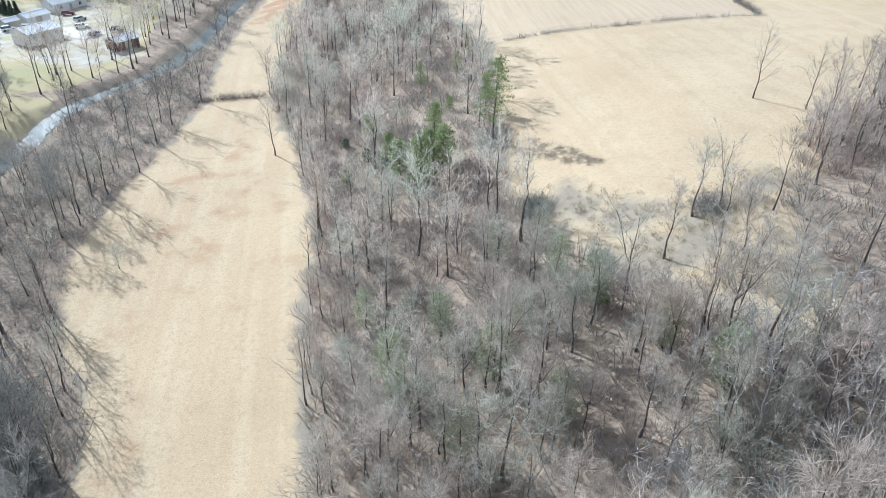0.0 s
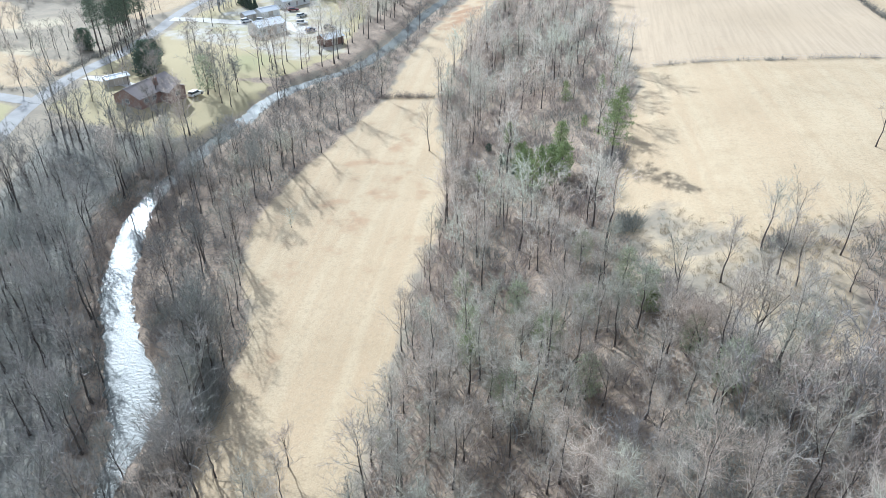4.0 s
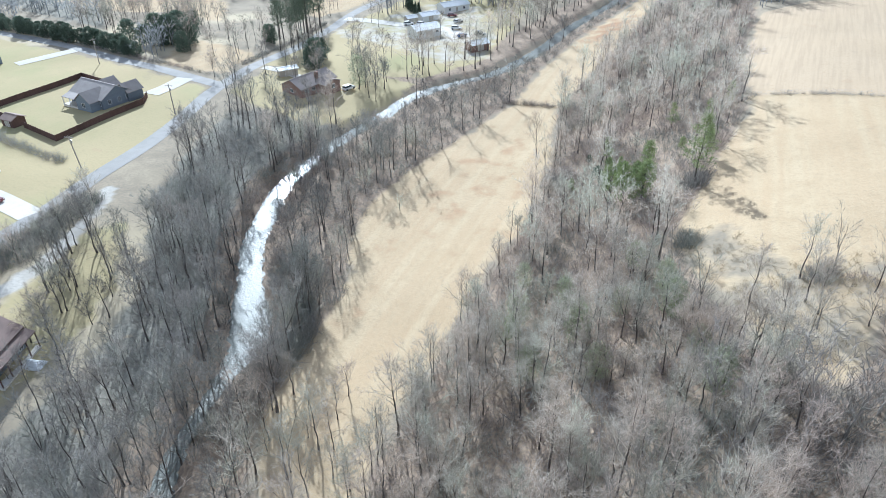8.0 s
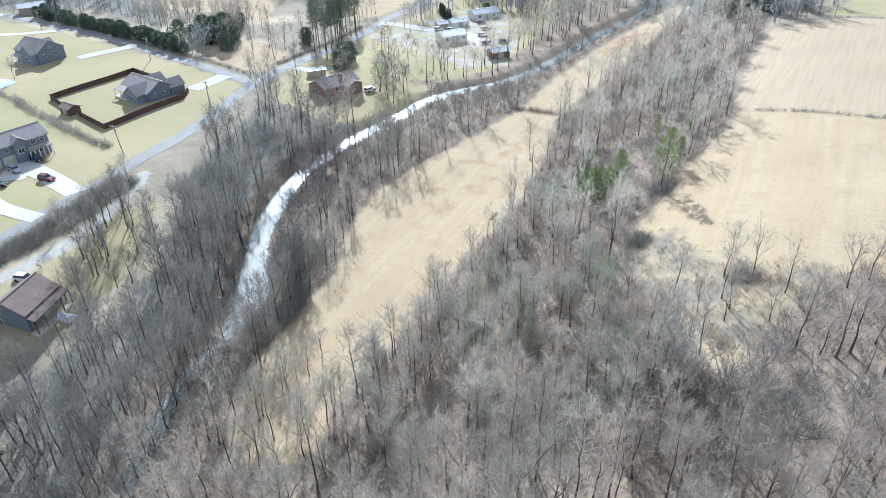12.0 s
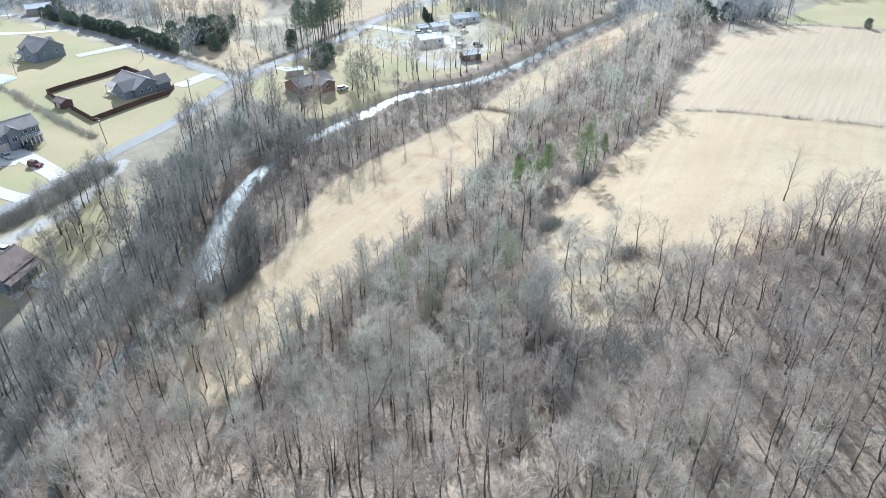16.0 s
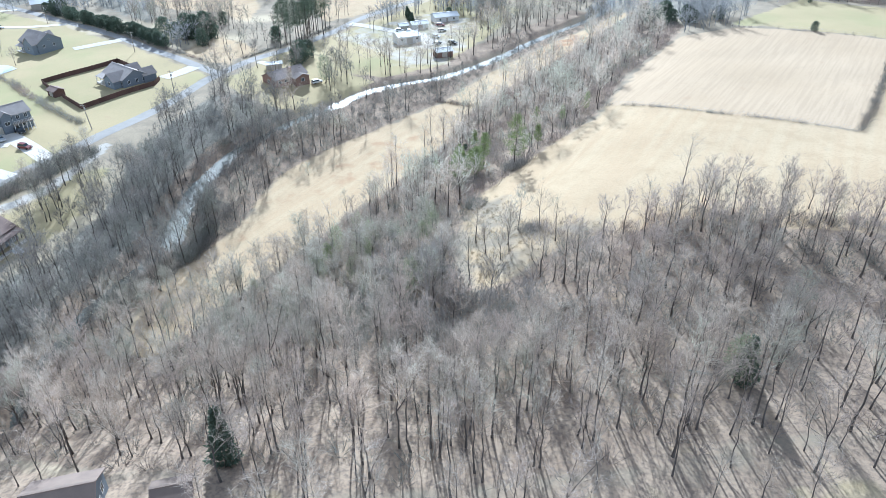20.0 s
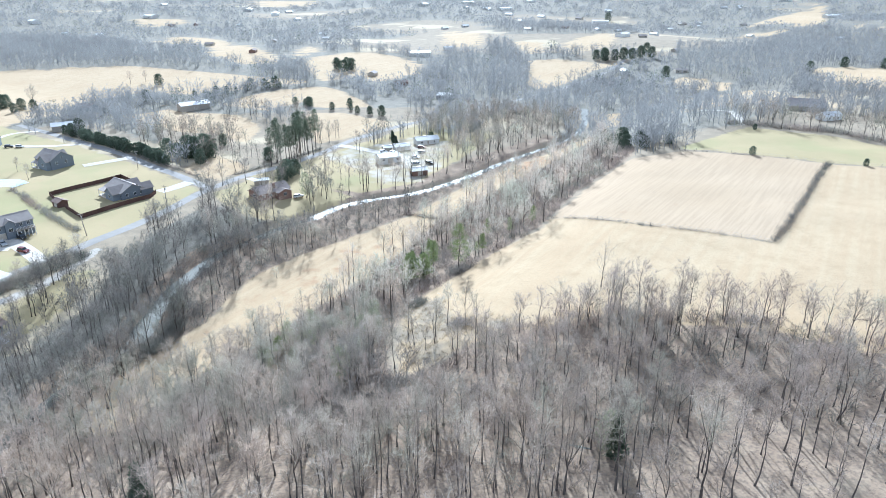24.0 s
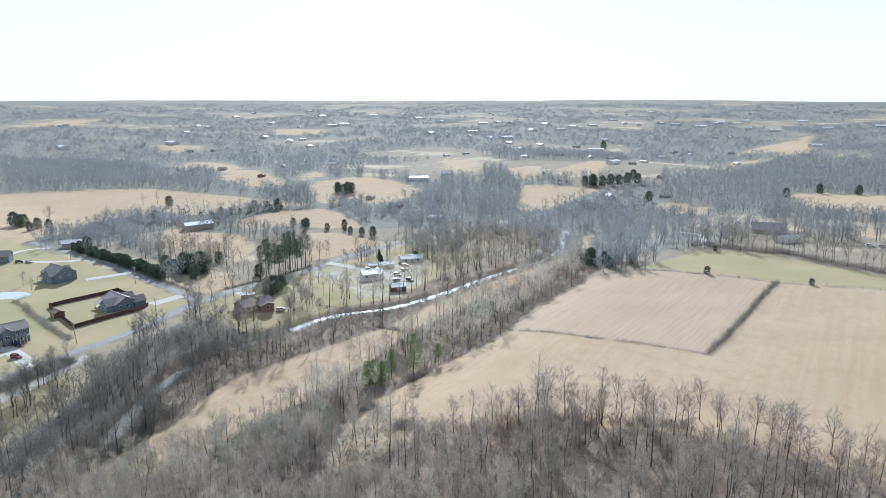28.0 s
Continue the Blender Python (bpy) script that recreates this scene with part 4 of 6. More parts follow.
def east_side(x, y):
    """1 well inside the central wood, 0 at its eastern edge."""
    return np.clip((np.interp(y, [60, 80, 95, 113, 157, 200, 276], [40, 22, 14, 14, 14, 3, -6]) - x) / 14, 0, 1)


wood(CENTRAL_WOOD, 4.6, 31, (0.36, 0.22, 0.42), 0.6, 1.05, lambda x, y: (y > 78) * clumped(x, y, 10, 6.5) * clearing(x, y) * (0.15 + 0.85 * east_side(x, y)), twig=PALE_TWIG)
wood([q for q in CENTRAL_WOOD if q[1] < 79], 3.9, 33, (0.30, 0.34, 0.36), 0.6, 1.05, lambda x, y: clumped(x, y, 9, 2.5), twig=PALE_TWIG, kinds=F_KINDS)
wood([(-50, 63), (-42, 50), (-36, 35), (-31, 22), (-36, 19), (-40, 33), (-43, 46), (-52, 56)], 2.7, 53, (0.2, 0.4, 0.4), 0.5, 0.85, twig=SHADED_TWIG, label="thicket of leafless trees on a creek bank")
wood([(-34, 31), (-29, 22), (-22, 13), (-12, 8), (-3, 14), (-9, 24), (-13, 34), (-24, 37)], 6.0, 35, (0.35, 0.35, 0.3), 0.55, 0.9, twig=TWIG, kinds=F_KINDS, label="thin leafless trees at the narrow end of a hay field")
wood([(26, 76), (33, 66), (44, 57), (47, 70), (46, 78), (36, 82)], 5.2, 37, (0.5, 0.3, 0.2), 0.55, 0.85, twig=TWIG, kinds=F_KINDS, label="thin leafless trees at the corner of a dry field")
wood(SOUTH_WOOD, 4.6, 41, (0.44, 0.36, 0.20), 0.6, 1.05, lambda x, y: clumped(x, y) * (-inside(x, y, SOUTH_LAWN) > 24) * (x < 64), twig=ROSY_TWIG)
wood(SOUTH_WOOD, 4.4, 45, (0.44, 0.36, 0.20), 0.6, 1.0, lambda x, y: clumped(x, y) * (-inside(x, y, SOUTH_LAWN) > 24) * (x >= 64), twig=ROSY_TWIG)
wood(SOUTH_WOOD, 5.0, 43, (0.50, 0.10, 0.40), 0.7, 1.05, lambda x, y: (-inside(x, y, SOUTH_LAWN) <= 24) * np.clip(0.45 + 0.6 * clumped(x, y, 9, 1.5) + 0.4 * (x > 80), 0, 1), twig=ROSY_TWIG, kinds=L_KINDS, label="lofty leafless trees with long dark trunks")
wood(SOUTH_SKIRT, 5.4, 47, (0.50, 0.15, 0.35), 0.65, 1.0, lambda x, y: np.clip(0.3 + 0.7 * clumped(x, y, 9, 4.5), 0, 1) * (np.hypot(x - 33, y + 24) > 14) * (np.hypot(x - 43, y + 11) > 9),
     twig=ROSY_TWIG, kinds=L_KINDS, label="leafless trees thinning out towards lawns")
# both creek banks use the twigs darkened for shade
wood(EAST_BANK, 4.4, 51, (0.24, 0.26, 0.50), 0.55, 0.95, lambda x, y: clumped(x, y, 9, 8.5) * np.where(y > 84, 0.6, 1.0) * np.clip((-inside(x, y, STRIP_FIELD) - 1) / 9, 0.25, 1), twig=SHADED_TWIG)
wood(WEST_BANK, 3.8, 61, (0.40, 0.36, 0.24), 0.65, 1.05, lambda x, y: clumped(x, y, 12, 9.5), twig=SHADED_TWIG)
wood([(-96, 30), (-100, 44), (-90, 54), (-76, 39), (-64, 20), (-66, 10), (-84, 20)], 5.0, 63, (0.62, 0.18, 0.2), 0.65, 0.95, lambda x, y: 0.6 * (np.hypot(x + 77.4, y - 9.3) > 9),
     twig=SHADED_TWIG, kinds=F_KINDS, label="tall thin leafless trees between a house and a creek")
wood([(-62, 8), (-58, -6), (-48, -16), (-30, -14), (-36, 2), (-44, 14), (-52, 22)], 5.5, 65, (0.5, 0.2, 0.3), 0.7, 1.0, twig=SHADED_TWIG, kinds=L_KINDS, label="dark leafless trees on a shaded creek flat")
wood([(-79, 82), (-83.5, 92), (-86, 105), (-87, 114), (-81, 114), (-76, 97), (-74, 84)], 4.0, 67, (0.3, 0.35, 0.35), 0.55, 0.85, twig=SHADED_TWIG, label="close leafless trees leaning over a creek")
wood(NORTH_BANK, 7.5, 71, (0.75, 0.15, 0.1), 0.85, 1.15)

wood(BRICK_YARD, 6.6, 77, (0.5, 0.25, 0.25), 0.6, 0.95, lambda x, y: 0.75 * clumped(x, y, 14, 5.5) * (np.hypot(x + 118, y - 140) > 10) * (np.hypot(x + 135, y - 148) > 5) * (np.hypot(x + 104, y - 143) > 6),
     twig=SHADED_TWIG, kinds=F_KINDS, label="grey leafless yard trees round a brick house")
wood(BARN_YARD, 7.0, 75, (0.1, 0.5, 0.4), 0.6, 1.0, label="few leafless yard trees")

# undergrowth
B_KINDS = [brush_shape(s, 2.6, 22, 0.06, 1.6) for s in range(4)]


def brush(polys, gap, seed, lo=0.5, hi=1.1, keep=None, label="tangled leafless undergrowth", mat_=None):
    p = np.vstack([scatter(q, gap, seed + k, 0.3, keep) for k, q in enumerate(polys)])
    p = off_river(p, 1.05)
    stuff("undergrowth", B_KINDS, places_for(p, 4, seed, lo, hi), mat_ or BRUSH, label, "undergrowth")


def strip_poly(pts, half):
    line = np.array(pts, float)
    tang = np.gradient(line, axis=0)
    tang /= np.linalg.norm(tang, axis=1)[:, None]
    s = np.stack([-tang[:, 1], tang[:, 0]], 1) * half
    return [tuple(p) for p in np.vstack([line + s, (line - s)[::-1]])]


brush([CENTRAL_WOOD], 2.2, 81, 0.6, 1.5, keep=lambda x, y: np.where(y < 108, 1.0, 0.75))
brush([EAST_BANK, WEST_BANK], 2.6, 83, 0.5, 1.2, mat_=SHADED_TWIG)
brush([[(-62, 62), (-50, 66), (-40, 52), (-34, 35), (-29, 20), (-38, 17), (-42, 33), (-44, 44), (-56, 54)]], 1.5, 84, 0.5, 1.2, mat_=SHADED_TWIG, label="dense creek bank thicket")
brush([[(-39, 32), (-34, 32), (-37, 46), (-44, 53), (-47, 51), (-41, 44)]], 0.9, 194, 0.8, 1.6, mat_=SHADED_TWIG, label="dense dark thicket between a creek and a hay field")
RIVERSIDE = [(-100, 110), (-90, 80), (-72, 58), (-55, 38), (-45, 15), (-30, 15), (-36, 36), (-46, 54), (-62, 66), (-74, 88), (-80, 110)]


def by_water(x, y):
    d, w = line_distance(x, y, river_line)
    return (d < w + 5) * 0.9


brush([RIVERSIDE], 1.5, 88, 0.4, 1.0, keep=by_water, label="tangled leafless brush on a creek bank")
# the shade of hollows under these trees is in the twig colour
brush([[(14, 26), (26, 30), (42, 34), (56, 46), (54, 60), (44, 56), (30, 46), (14, 40)]], 1.9, 82, 0.6, 1.4, mat_=SHADED_TWIG, label="dark tangled thicket under bare trees")
brush([SOUTH_WOOD], 2.8, 85, 0.5, 1.4, keep=lambda x, y: open_floor(x, y) ** 2.5)
brush([[(58, 10), (70, 18), (86, 33), (96, 48), (84, 54), (66, 44), (54, 30)]], 2.6, 188, 0.4, 1.1, keep=lambda x, y: 0.6 * clumped(x, y, 8, 7.5) * np.clip((-inside(x, y, SOUTH_LAWN) - 3) / 12, 0, 1), label="pale leafless saplings on a woodland floor", mat_=PALE_TWIG)
brush([[(74, 99), (82, 103), (86, 112), (78, 113), (70, 108)], [(37, 79), (43, 79), (50, 76), (50, 82), (42, 85)], [(84, 113), (100, 122), (98, 127), (84, 120)]], 1.3, 86, 0.35, 0.9, keep=lambda x, y: clumped(x, y, 4, 1.5) ** 2, label="brown tangled bramble at the edge of a dry field")
brush([TONGUE], 1.0, 180, 0.16, 0.42, keep=lambda x, y: np.clip((100 - y) / 16, 0.15, 1) * clumped(x, y, 5, 2.5), label="dead straw-coloured weeds at the corner of a field", mat_=WEED)
brush([[(63, 84), (56, 88), (58, 104), (70, 111), (84, 113), (80, 101)]], 2.1, 182, 0.4, 1.1, keep=lambda x, y: clumped(x, y, 7, 3.5), label="rusty brown thicket at a field edge", mat_=RUST)
ROADSIDE = strip_poly([(-113.6, 55.4), (-110.6, 48.2), (-107.6, 39.1), (-103.5, 26.9), (-100.4, 12.7), (-99.4, -9.7), (-98.4, -30)], 4.2)
brush([ROADSIDE], 1.15, 87, 0.6, 1.4, label="dense leafless roadside thicket", mat_=SHADED_TWIG)
brush([ROADSIDE], 2.1, 90, 0.5, 1.1, label="dark evergreen shrubs in a roadside thicket", mat_=CEDAR)
brush([[(10, 344), (60, 351), (110, 337), (112, 344), (60, 360), (10, 353)]], 2.0, 184, 0.7, 1.7, label="leafless hedge at the back of a pasture")
brush([[(9, 112), (14, 112), (14, 119), (9, 119)], [(14, 88), (18, 87), (19, 93), (14, 94)], [(-24, 114), (-19, 114), (-19, 120), (-24, 120)], [(36, 79), (40, 79), (41, 84), (36, 84)]], 0.8, 186, 0.5, 1.1, label="dark leafless bushes at a field edge", mat_=SHADED_TWIG)
# low dark brush stands in for a roadside hedge and its shade
brush([strip_poly([(-157, 148), (-167, 182), (-181, 224)], 1.2)], 1.0, 190, 0.4, 0.9, label="low hedge line beside a road, its shade put in as dark brush", mat_=SHADED_TWIG)
brush([strip_poly([(-158, 134.5), (-200, 135.5), (-250, 137), (-320, 136.5)], 1.2)], 1.2, 192, 0.3, 0.8, label="leafless shrubs along a narrow lane")
HEDGE = strip_poly([(84, 179), (83, 200), (80, 232), (77, 262), (75, 287)], 1.0)
brush([HEDGE], 1.0, 89, 0.4, 1.0, mat_=SHADED_TWIG, label="leafless hedgerow between two fields")
FENCE_ROW = strip_poly([(13, 166), (30, 167.5), (48, 170), (66, 174), (84, 179)], 0.6)
brush([FENCE_ROW], 0.75, 91, 0.25, 0.6, mat_=SHADED_TWIG, label="tall dead weeds along a fence line")
CROSS_HEDGE = strip_poly([(-60, 166), (-52, 168), (-42, 168)], 1.0)
brush([CROSS_HEDGE], 0.8, 93, 0.5, 0.9, label="weedy hedge across the hay field")
brush([strip_poly([(44, 281.5), (75, 288), (15, 274)][::-1], 0.7)], 1.2, 95, 0.3, 0.6, label="weeds along a field boundary")


# ---- distance: trees of the farmland and the far woods ----
def simple_tree(seed, h=13.0, count=50, width=0.26, wide=0.34):
    """A far leafless tree: a trunk, limb slivers and a loose rounded crown of twig slivers."""
    r = np.random.default_rng(seed)
    s = Shape()
    limbs = count // 3
    a = r.uniform(0, 6.28, limbs)
    f = r.uniform(0.15, 0.7, limbs)
    base = np.column_stack([np.zeros(limbs), np.zeros(limbs), f * h])
    reach = h * wide * r.uniform(0.5, 1.0, limbs) * (1.1 - 0.6 * f)
    tip = base + np.column_stack([np.cos(a) * reach, np.sin(a) * reach, reach * r.uniform(0.5, 1.3, limbs)])
    s.slivers(base, tip, np.full(limbs, width * 0.8), r)
    pick = r.integers(0, limbs, count)
    o = base[pick] + (tip - base)[pick] * r.uniform(0.45, 1.05, (count, 1))
    s.slivers(o, o + turned((tip - base)[pick] * 0.25 + [0, 0, 0.5], r, 0.7) * r.uniform(0.8, 2.4, (count, 1)), np.full(count, width), r)
    s.tube(np.array([[0, 0, -0.3], [0.1, 0, h * 0.45], [0, 0.1, h * 0.8]]), [0.2, 0.13, 0.04], 3)
    return s.arrays()


def tree_clump(seed, h=11.0, size=8.0, count=27, width=1.0):
    """A clump of far trees: crowns of loose twig slivers over a few trunks."""
    r = np.random.default_rng(seed)
    s = Shape()
    heads = r.uniform(-size, size, (5, 2))
    top = h * r.uniform(0.55, 1.0, 5)
    k = r.integers(0, 5, count)
    up = r.uniform(0.15, 1.0, count) ** 0.7
    rad = 3.6 * np.sqrt(np.maximum(0.05, 1 - (2 * up - 1.05) ** 2))
    a = r.uniform(0, 6.28, count)
    o = np.column_stack([heads[k] + np.column_stack([np.cos(a), np.sin(a)]) * rad[:, None] * r.uniform(0.3, 1, (count, 1)), up * top[k] - 0.8])
    s.slivers(o, o + turned(r.normal(size=(count, 3)) + [0, 0, 0.7], r, 0.2) * r.uniform(1.6, 3.4, (count, 1)), np.full(count, width), r)
    s.slivers(np.column_stack([heads, np.full(5, -1.0)]), np.column_stack([heads, top * 0.8]), np.full(5, 0.5), r)
    return s.arrays()


OPEN = [STRIP_FIELD, EAST_FIELD, CROP_FIELD, PASTURE, BRICK_YARD, HOUSE_LAWNS, BARN_YARD, SOUTH_LAWN] + FAR_FIELDS
NEAR_WOODS = [CENTRAL_WOOD, SOUTH_WOOD, EAST_BANK, WEST_BANK, NORTH_BANK]
road_line = smooth_line([(x, y, 3) for x, y in ROAD], 12)
side_line = smooth_line([(x, y, 3) for x, y in SIDE_ROAD], 12)


def open_land(x, y, margin=2.0):
    free = np.ones(x.shape, bool)
    for p in OPEN:
        free &= inside(x, y, p) < -margin
    for line in (road_line, side_line):
        d, _ = line_distance(x, y, line)
        free &= d > 5
    return free


def patchy(x, y, size, seed):
    return np.array([noise.noise(Vector((px / size, py / size, seed))) for px, py in zip(x, y)])


def wedge(r0, r1, k, seed, az0=-82, az1=16):
    """Places in a sector about the end of the flight, thinning with distance."""
    r = np.random.default_rng(seed)
    count = int(radians(az1 - az0) / k ** 2 * math.log(r1 / r0))
    rad = r0 * (r1 / r0) ** r.uniform(0, 1, count)
    az = np.radians(r.uniform(az0, az1, count))
    return np.column_stack([150 + np.sin(az) * rad, -40 + np.cos(az) * rad, rad])


S_TREES = [simple_tree(200 + s, 13 + s % 3) for s in range(5)]
p = wedge(250, 900, 0.0115, 301)
p = p[open_land(p[:, 0], p[:, 1]) & (patchy(p[:, 0], p[:, 1], 70, 2.5) > np.where(p[:, 2] < 480, 0.02, -0.2))]
for q in NEAR_WOODS:
    p = p[inside(p[:, 0], p[:, 1], q) < -2]
for q in FAR_WOODS:
    p = p[inside(p[:, 0], p[:, 1], q) < -2]
p = off_river(p[:, :2])


def off_barns(q, room=15):
    for bx, by in ((-352, 244), (-334, 142), (-418, 192), (-322, 92), (31, 428)):
        q = q[np.hypot(q[:, 0] - bx - 5, q[:, 1] - by + 4) > room]
    return q


p = off_barns(p)
p = p[(inside(p[:, 0], p[:, 1], MILL_YARD) < 0) & ~((p[:, 0] > -165) & (p[:, 1] < 150))]
stuff("far_trees", S_TREES, places_for(p, 5, 303, 0.6, 1.1, 0.2), HAZED_TWIG, "scattered leafless trees among farm fields", "trees")
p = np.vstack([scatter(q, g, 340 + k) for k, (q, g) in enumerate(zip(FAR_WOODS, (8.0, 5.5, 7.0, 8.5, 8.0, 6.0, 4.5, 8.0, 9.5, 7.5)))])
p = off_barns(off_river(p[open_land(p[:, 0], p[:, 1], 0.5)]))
stuff("far_trees", S_TREES, places_for(p, 5, 304, 0.75, 1.25, 0.2), HAZED_TWIG, "dense leafless woods between farm fields", "trees")
# scattered trees about the yards and along the creek
spare = np.vstack([scatter([(-200, 150), (-150, 150), (-100, 168), (-95, 200), (-130, 300), (-190, 300)], 11, 311), scatter(MILL_YARD, 19, 312),
                   scatter([(-100, 250), (-84, 250), (-88, 380), (-170, 380), (-175, 300)], 7, 313),
                   scatter([(10, 345), (60, 352), (110, 338), (112, 344), (60, 360), (10, 352)], 4.5, 315), scatter(BRICK_YARD, 17, 316)])
spare = np.vstack([spare, scatter([(-262, 150), (-215, 146), (-200, 160), (-215, 200), (-260, 215), (-300, 190)], 6.5, 318, keep=lambda x, y: clumped(x, y, 16, 4.5)), scatter([(-345, 262), (-300, 252), (-250, 262), (-205, 236), (-180, 262), (-178, 300), (-182, 300), (-186, 262), (-205, 243), (-250, 269), (-300, 259)], 5.5, 319, keep=lambda x, y: clumped(x, y, 16, 5.5))])
spare = off_barns(off_river(spare))
r = np.random.default_rng(309)
spare = spare[(inside(spare[:, 0], spare[:, 1], MILL_YARD) < -1) | (r.uniform(0, 1, len(spare)) < 0.06)]
d, _ = line_distance(spare[:, 0], spare[:, 1], road_line)
spare = spare[d > 5]
pl = places_for(spare, 5, 317, 0.75, 1.15)
Y_TREES = [bare_tree_shape(160 + s, 11.5, 11, 4, 7, start=0.26, wide=0.40, lean=0.07, fork=s % 2 == 0, twig_w=0.075, limb_sides=0, girth=0.8) for s in range(5)]
stuff("woodland", [k[1] for k in Y_TREES], pl, TWIG, "thin rows of leafless trees beside yards and creek", "trees")
stuff("woodland_trunks", [k[0] for k in Y_TREES], pl, BARK, "thin dark trunks beside yards and creek", "trees")

CLUMPS = [tree_clump(400 + s) for s in range(5)]
p = wedge(560, 4700, 0.0148, 321)
wood_here = patchy(p[:, 0], p[:, 1], 260, 7.5) + 0.25 * patchy(p[:, 0], p[:, 1], 60, 1.5) > np.where(p[:, 2] < 1500, -0.32, -0.26)
p = p[open_land(p[:, 0], p[:, 1], 8) & wood_here]
for q in FAR_WOODS:
    p = p[inside(p[:, 0], p[:, 1], q) < 0]
pl = places_for(p[:, :2], 5, 323, 0.85, 1.15, 0.5)
pl[:, 5] *= np.clip(p[:, 2] / 1100, 0.75, 3.0)
stuff("far_woods", CLUMPS, pl, HAZED_TWIG, "grey leafless woods stretching to the horizon", "woods")
r = np.random.default_rng(331)
p = p[r.uniform(0, 1, len(p)) < 0.06]
EVER = [cedar_shape(500 + s, 10, 0.3, 90) for s in range(3)]
pl = places_for(p[:, :2] + r.normal(size=(len(p), 2)) * 9, 3, 333, 0.8, 1.3)
pl[:, 5] *= 1.6
stuff("far_evergreens", [k[1] for k in EVER], pl, CEDAR, "dark evergreen clumps among far woods", "trees")

# ---- evergreens as things ----
pines = [tree_thing("pine_tree", pine_shape(s, 14, 0.36, 0.21, 64, 32), (BARK, NEEDLE), "tall green pine with bare lower trunk", "pine", "pines") for s in (601, 602)]
young = [tree_thing("young_pine", pine_shape(s, 7, 0.12, 0.30, 46, 24), (BARK, NEEDLE), "bushy young pine with fresh green needles", "pine", "young pines") for s in (611, 612)]
cedars = [tree_thing("cedar_tree", cedar_shape(s, 7, 0.36, 1500), (BARK, CEDAR), "dense dark green cedar", "cedar", "cedars") for s in (621, 622, 623)]
spruces = [tree_thing("spruce_tree", cedar_shape(s, 9, 0.22, 1900, True), (BARK, CEDAR), "dark narrow conical spruce", "spruce", "conical spruces") for s in (631,)]
field_pine = tree_thing("pine_tree", pine_shape(604, 14, 0.24, 0.23, 48, 28), (BARK, NEEDLE), "slender green pine at the edge of a dry field", "pine", "pines")
put(field_pine, 11.5, 115, 0.4, 1.12, None, True)
for x, y, s in [(-2, 148, 0.5), (9, 160, 0.5), (6, 150, 0.45)]:
    put(field_pine, x, y, x, s)
for x, y, s in [(-1, 107, 1.35), (2.5, 109, 1.2), (-5, 111, 1.1), (0, 111, 1.2), (-15, 113, 0.45), (-5, 117, 0.7), (21, 66, 0.6), (-3, 57, 0.8), (4, 134, 0.5), (-8, 126, 0.4), (-10, 40, 0.4), (6, 62, 0.55)]:
    plant(young, x, y, s)
for x, y, s in [(-7, 114, 0.55), (1, 115, 0.7), (-12, 128, 0.5), (11, 128, 0.6)]:
    plant(pines, x, y, s)
grove = [tree_thing("pine_tree", pine_shape(s, 22, 0.45, 0.19, 70, 26), (BARK, HAZED_NEEDLE), "tall roadside pine with a long bare trunk", "pine", "roadside pines") for s in (605, 606)]
for k in range(19):
    f = rng.uniform()
    plant(grove, -163 - 19 * f + rng.normal() * 4.5, 174 + 44 * f + rng.normal() * 4, rng.uniform(0.8, 1.15))
for k in range(52):
    f = (k + rng.uniform(-0.4, 0.4)) / 51
    plant(cedars, -200 - 120 * f, 137.5 + rng.uniform(-2.0, 3.0), rng.uniform(0.6, 1.0))
for x, y, s in [(-406, 438, 1.7), (-385, 429, 1.6), (-390, 443, 1.6), (-252, 692, 1.7), (-240, 691, 1.9), (-231, 696, 1.8), (-226, 707, 1.9), (-219, 714, 1.7), (-215, 728, 1.8), (-246, 700, 1.8), (-143, 631, 1.6), (-577, 1347, 2.6),
                (-14, 764, 1.5), (16, 799, 1.6), (-32, 707, 1.5), (-38, 305, 1.2), (-30, 296, 1.0), (5, 286, 0.8), (-222, 758, 1.8), (-205, 735, 1.7), (-203, 155, 1.6), (-199, 161, 1.5), (-208, 164, 1.6), (-212, 156, 1.5)]:
    plant(cedars, x, y, s)
for x, y, s in [(-205, 152, 1.3), (-212, 150, 1.2), (-198, 158, 1.2), (-219, 148, 1.3), (-190, 150, 1.1), (-225, 186, 1.1), (-215, 172, 1.2), (-320, 145, 1.2), (-328, 148, 1.1),
                (-442, 150, 1.0), (-455, 160, 1.3), (-448, 166, 1.2), (-483, 288, 1.5), (-417, 241, 1.4), (-390, 323, 1.2), (-380, 330, 1.1), (-372, 336, 1.3), (-401, 435, 1.4)]:
    plant(cedars, x, y, s)
for x, y, s in [(-410, 455, 1.4), (-395, 446, 1.2), (-263, 305, 0.8), (-262, 322, 0.9), (-250, 312, 0.7), (-229, 311, 0.9), (-219, 313, 1.0), (-240, 309, 0.8), (-20, 288, 1.3), (-9, 284, 1.2),
                (-14, 280, 1.1), (-24, 296, 1.4), (-4, 279, 0.9), (-136, 164, 1.3), (-133, 159, 1.1), (-140, 172, 1.2), (-174, 181, 1.0), (-178, 184, 0.9), (-17, 130, 0.3), (-12, 122, 0.35), (-8, 116, 0.4), (45, 283, 0.5),
                (88, 293, 0.45), (29, 338, 0.45), (115, 345, 1.0), (121, 347, 0.9), (-145, 282, 0.7), (-290, 302, 0.8), (-300, 300, 0.9)]:
    plant(cedars, x, y, s)
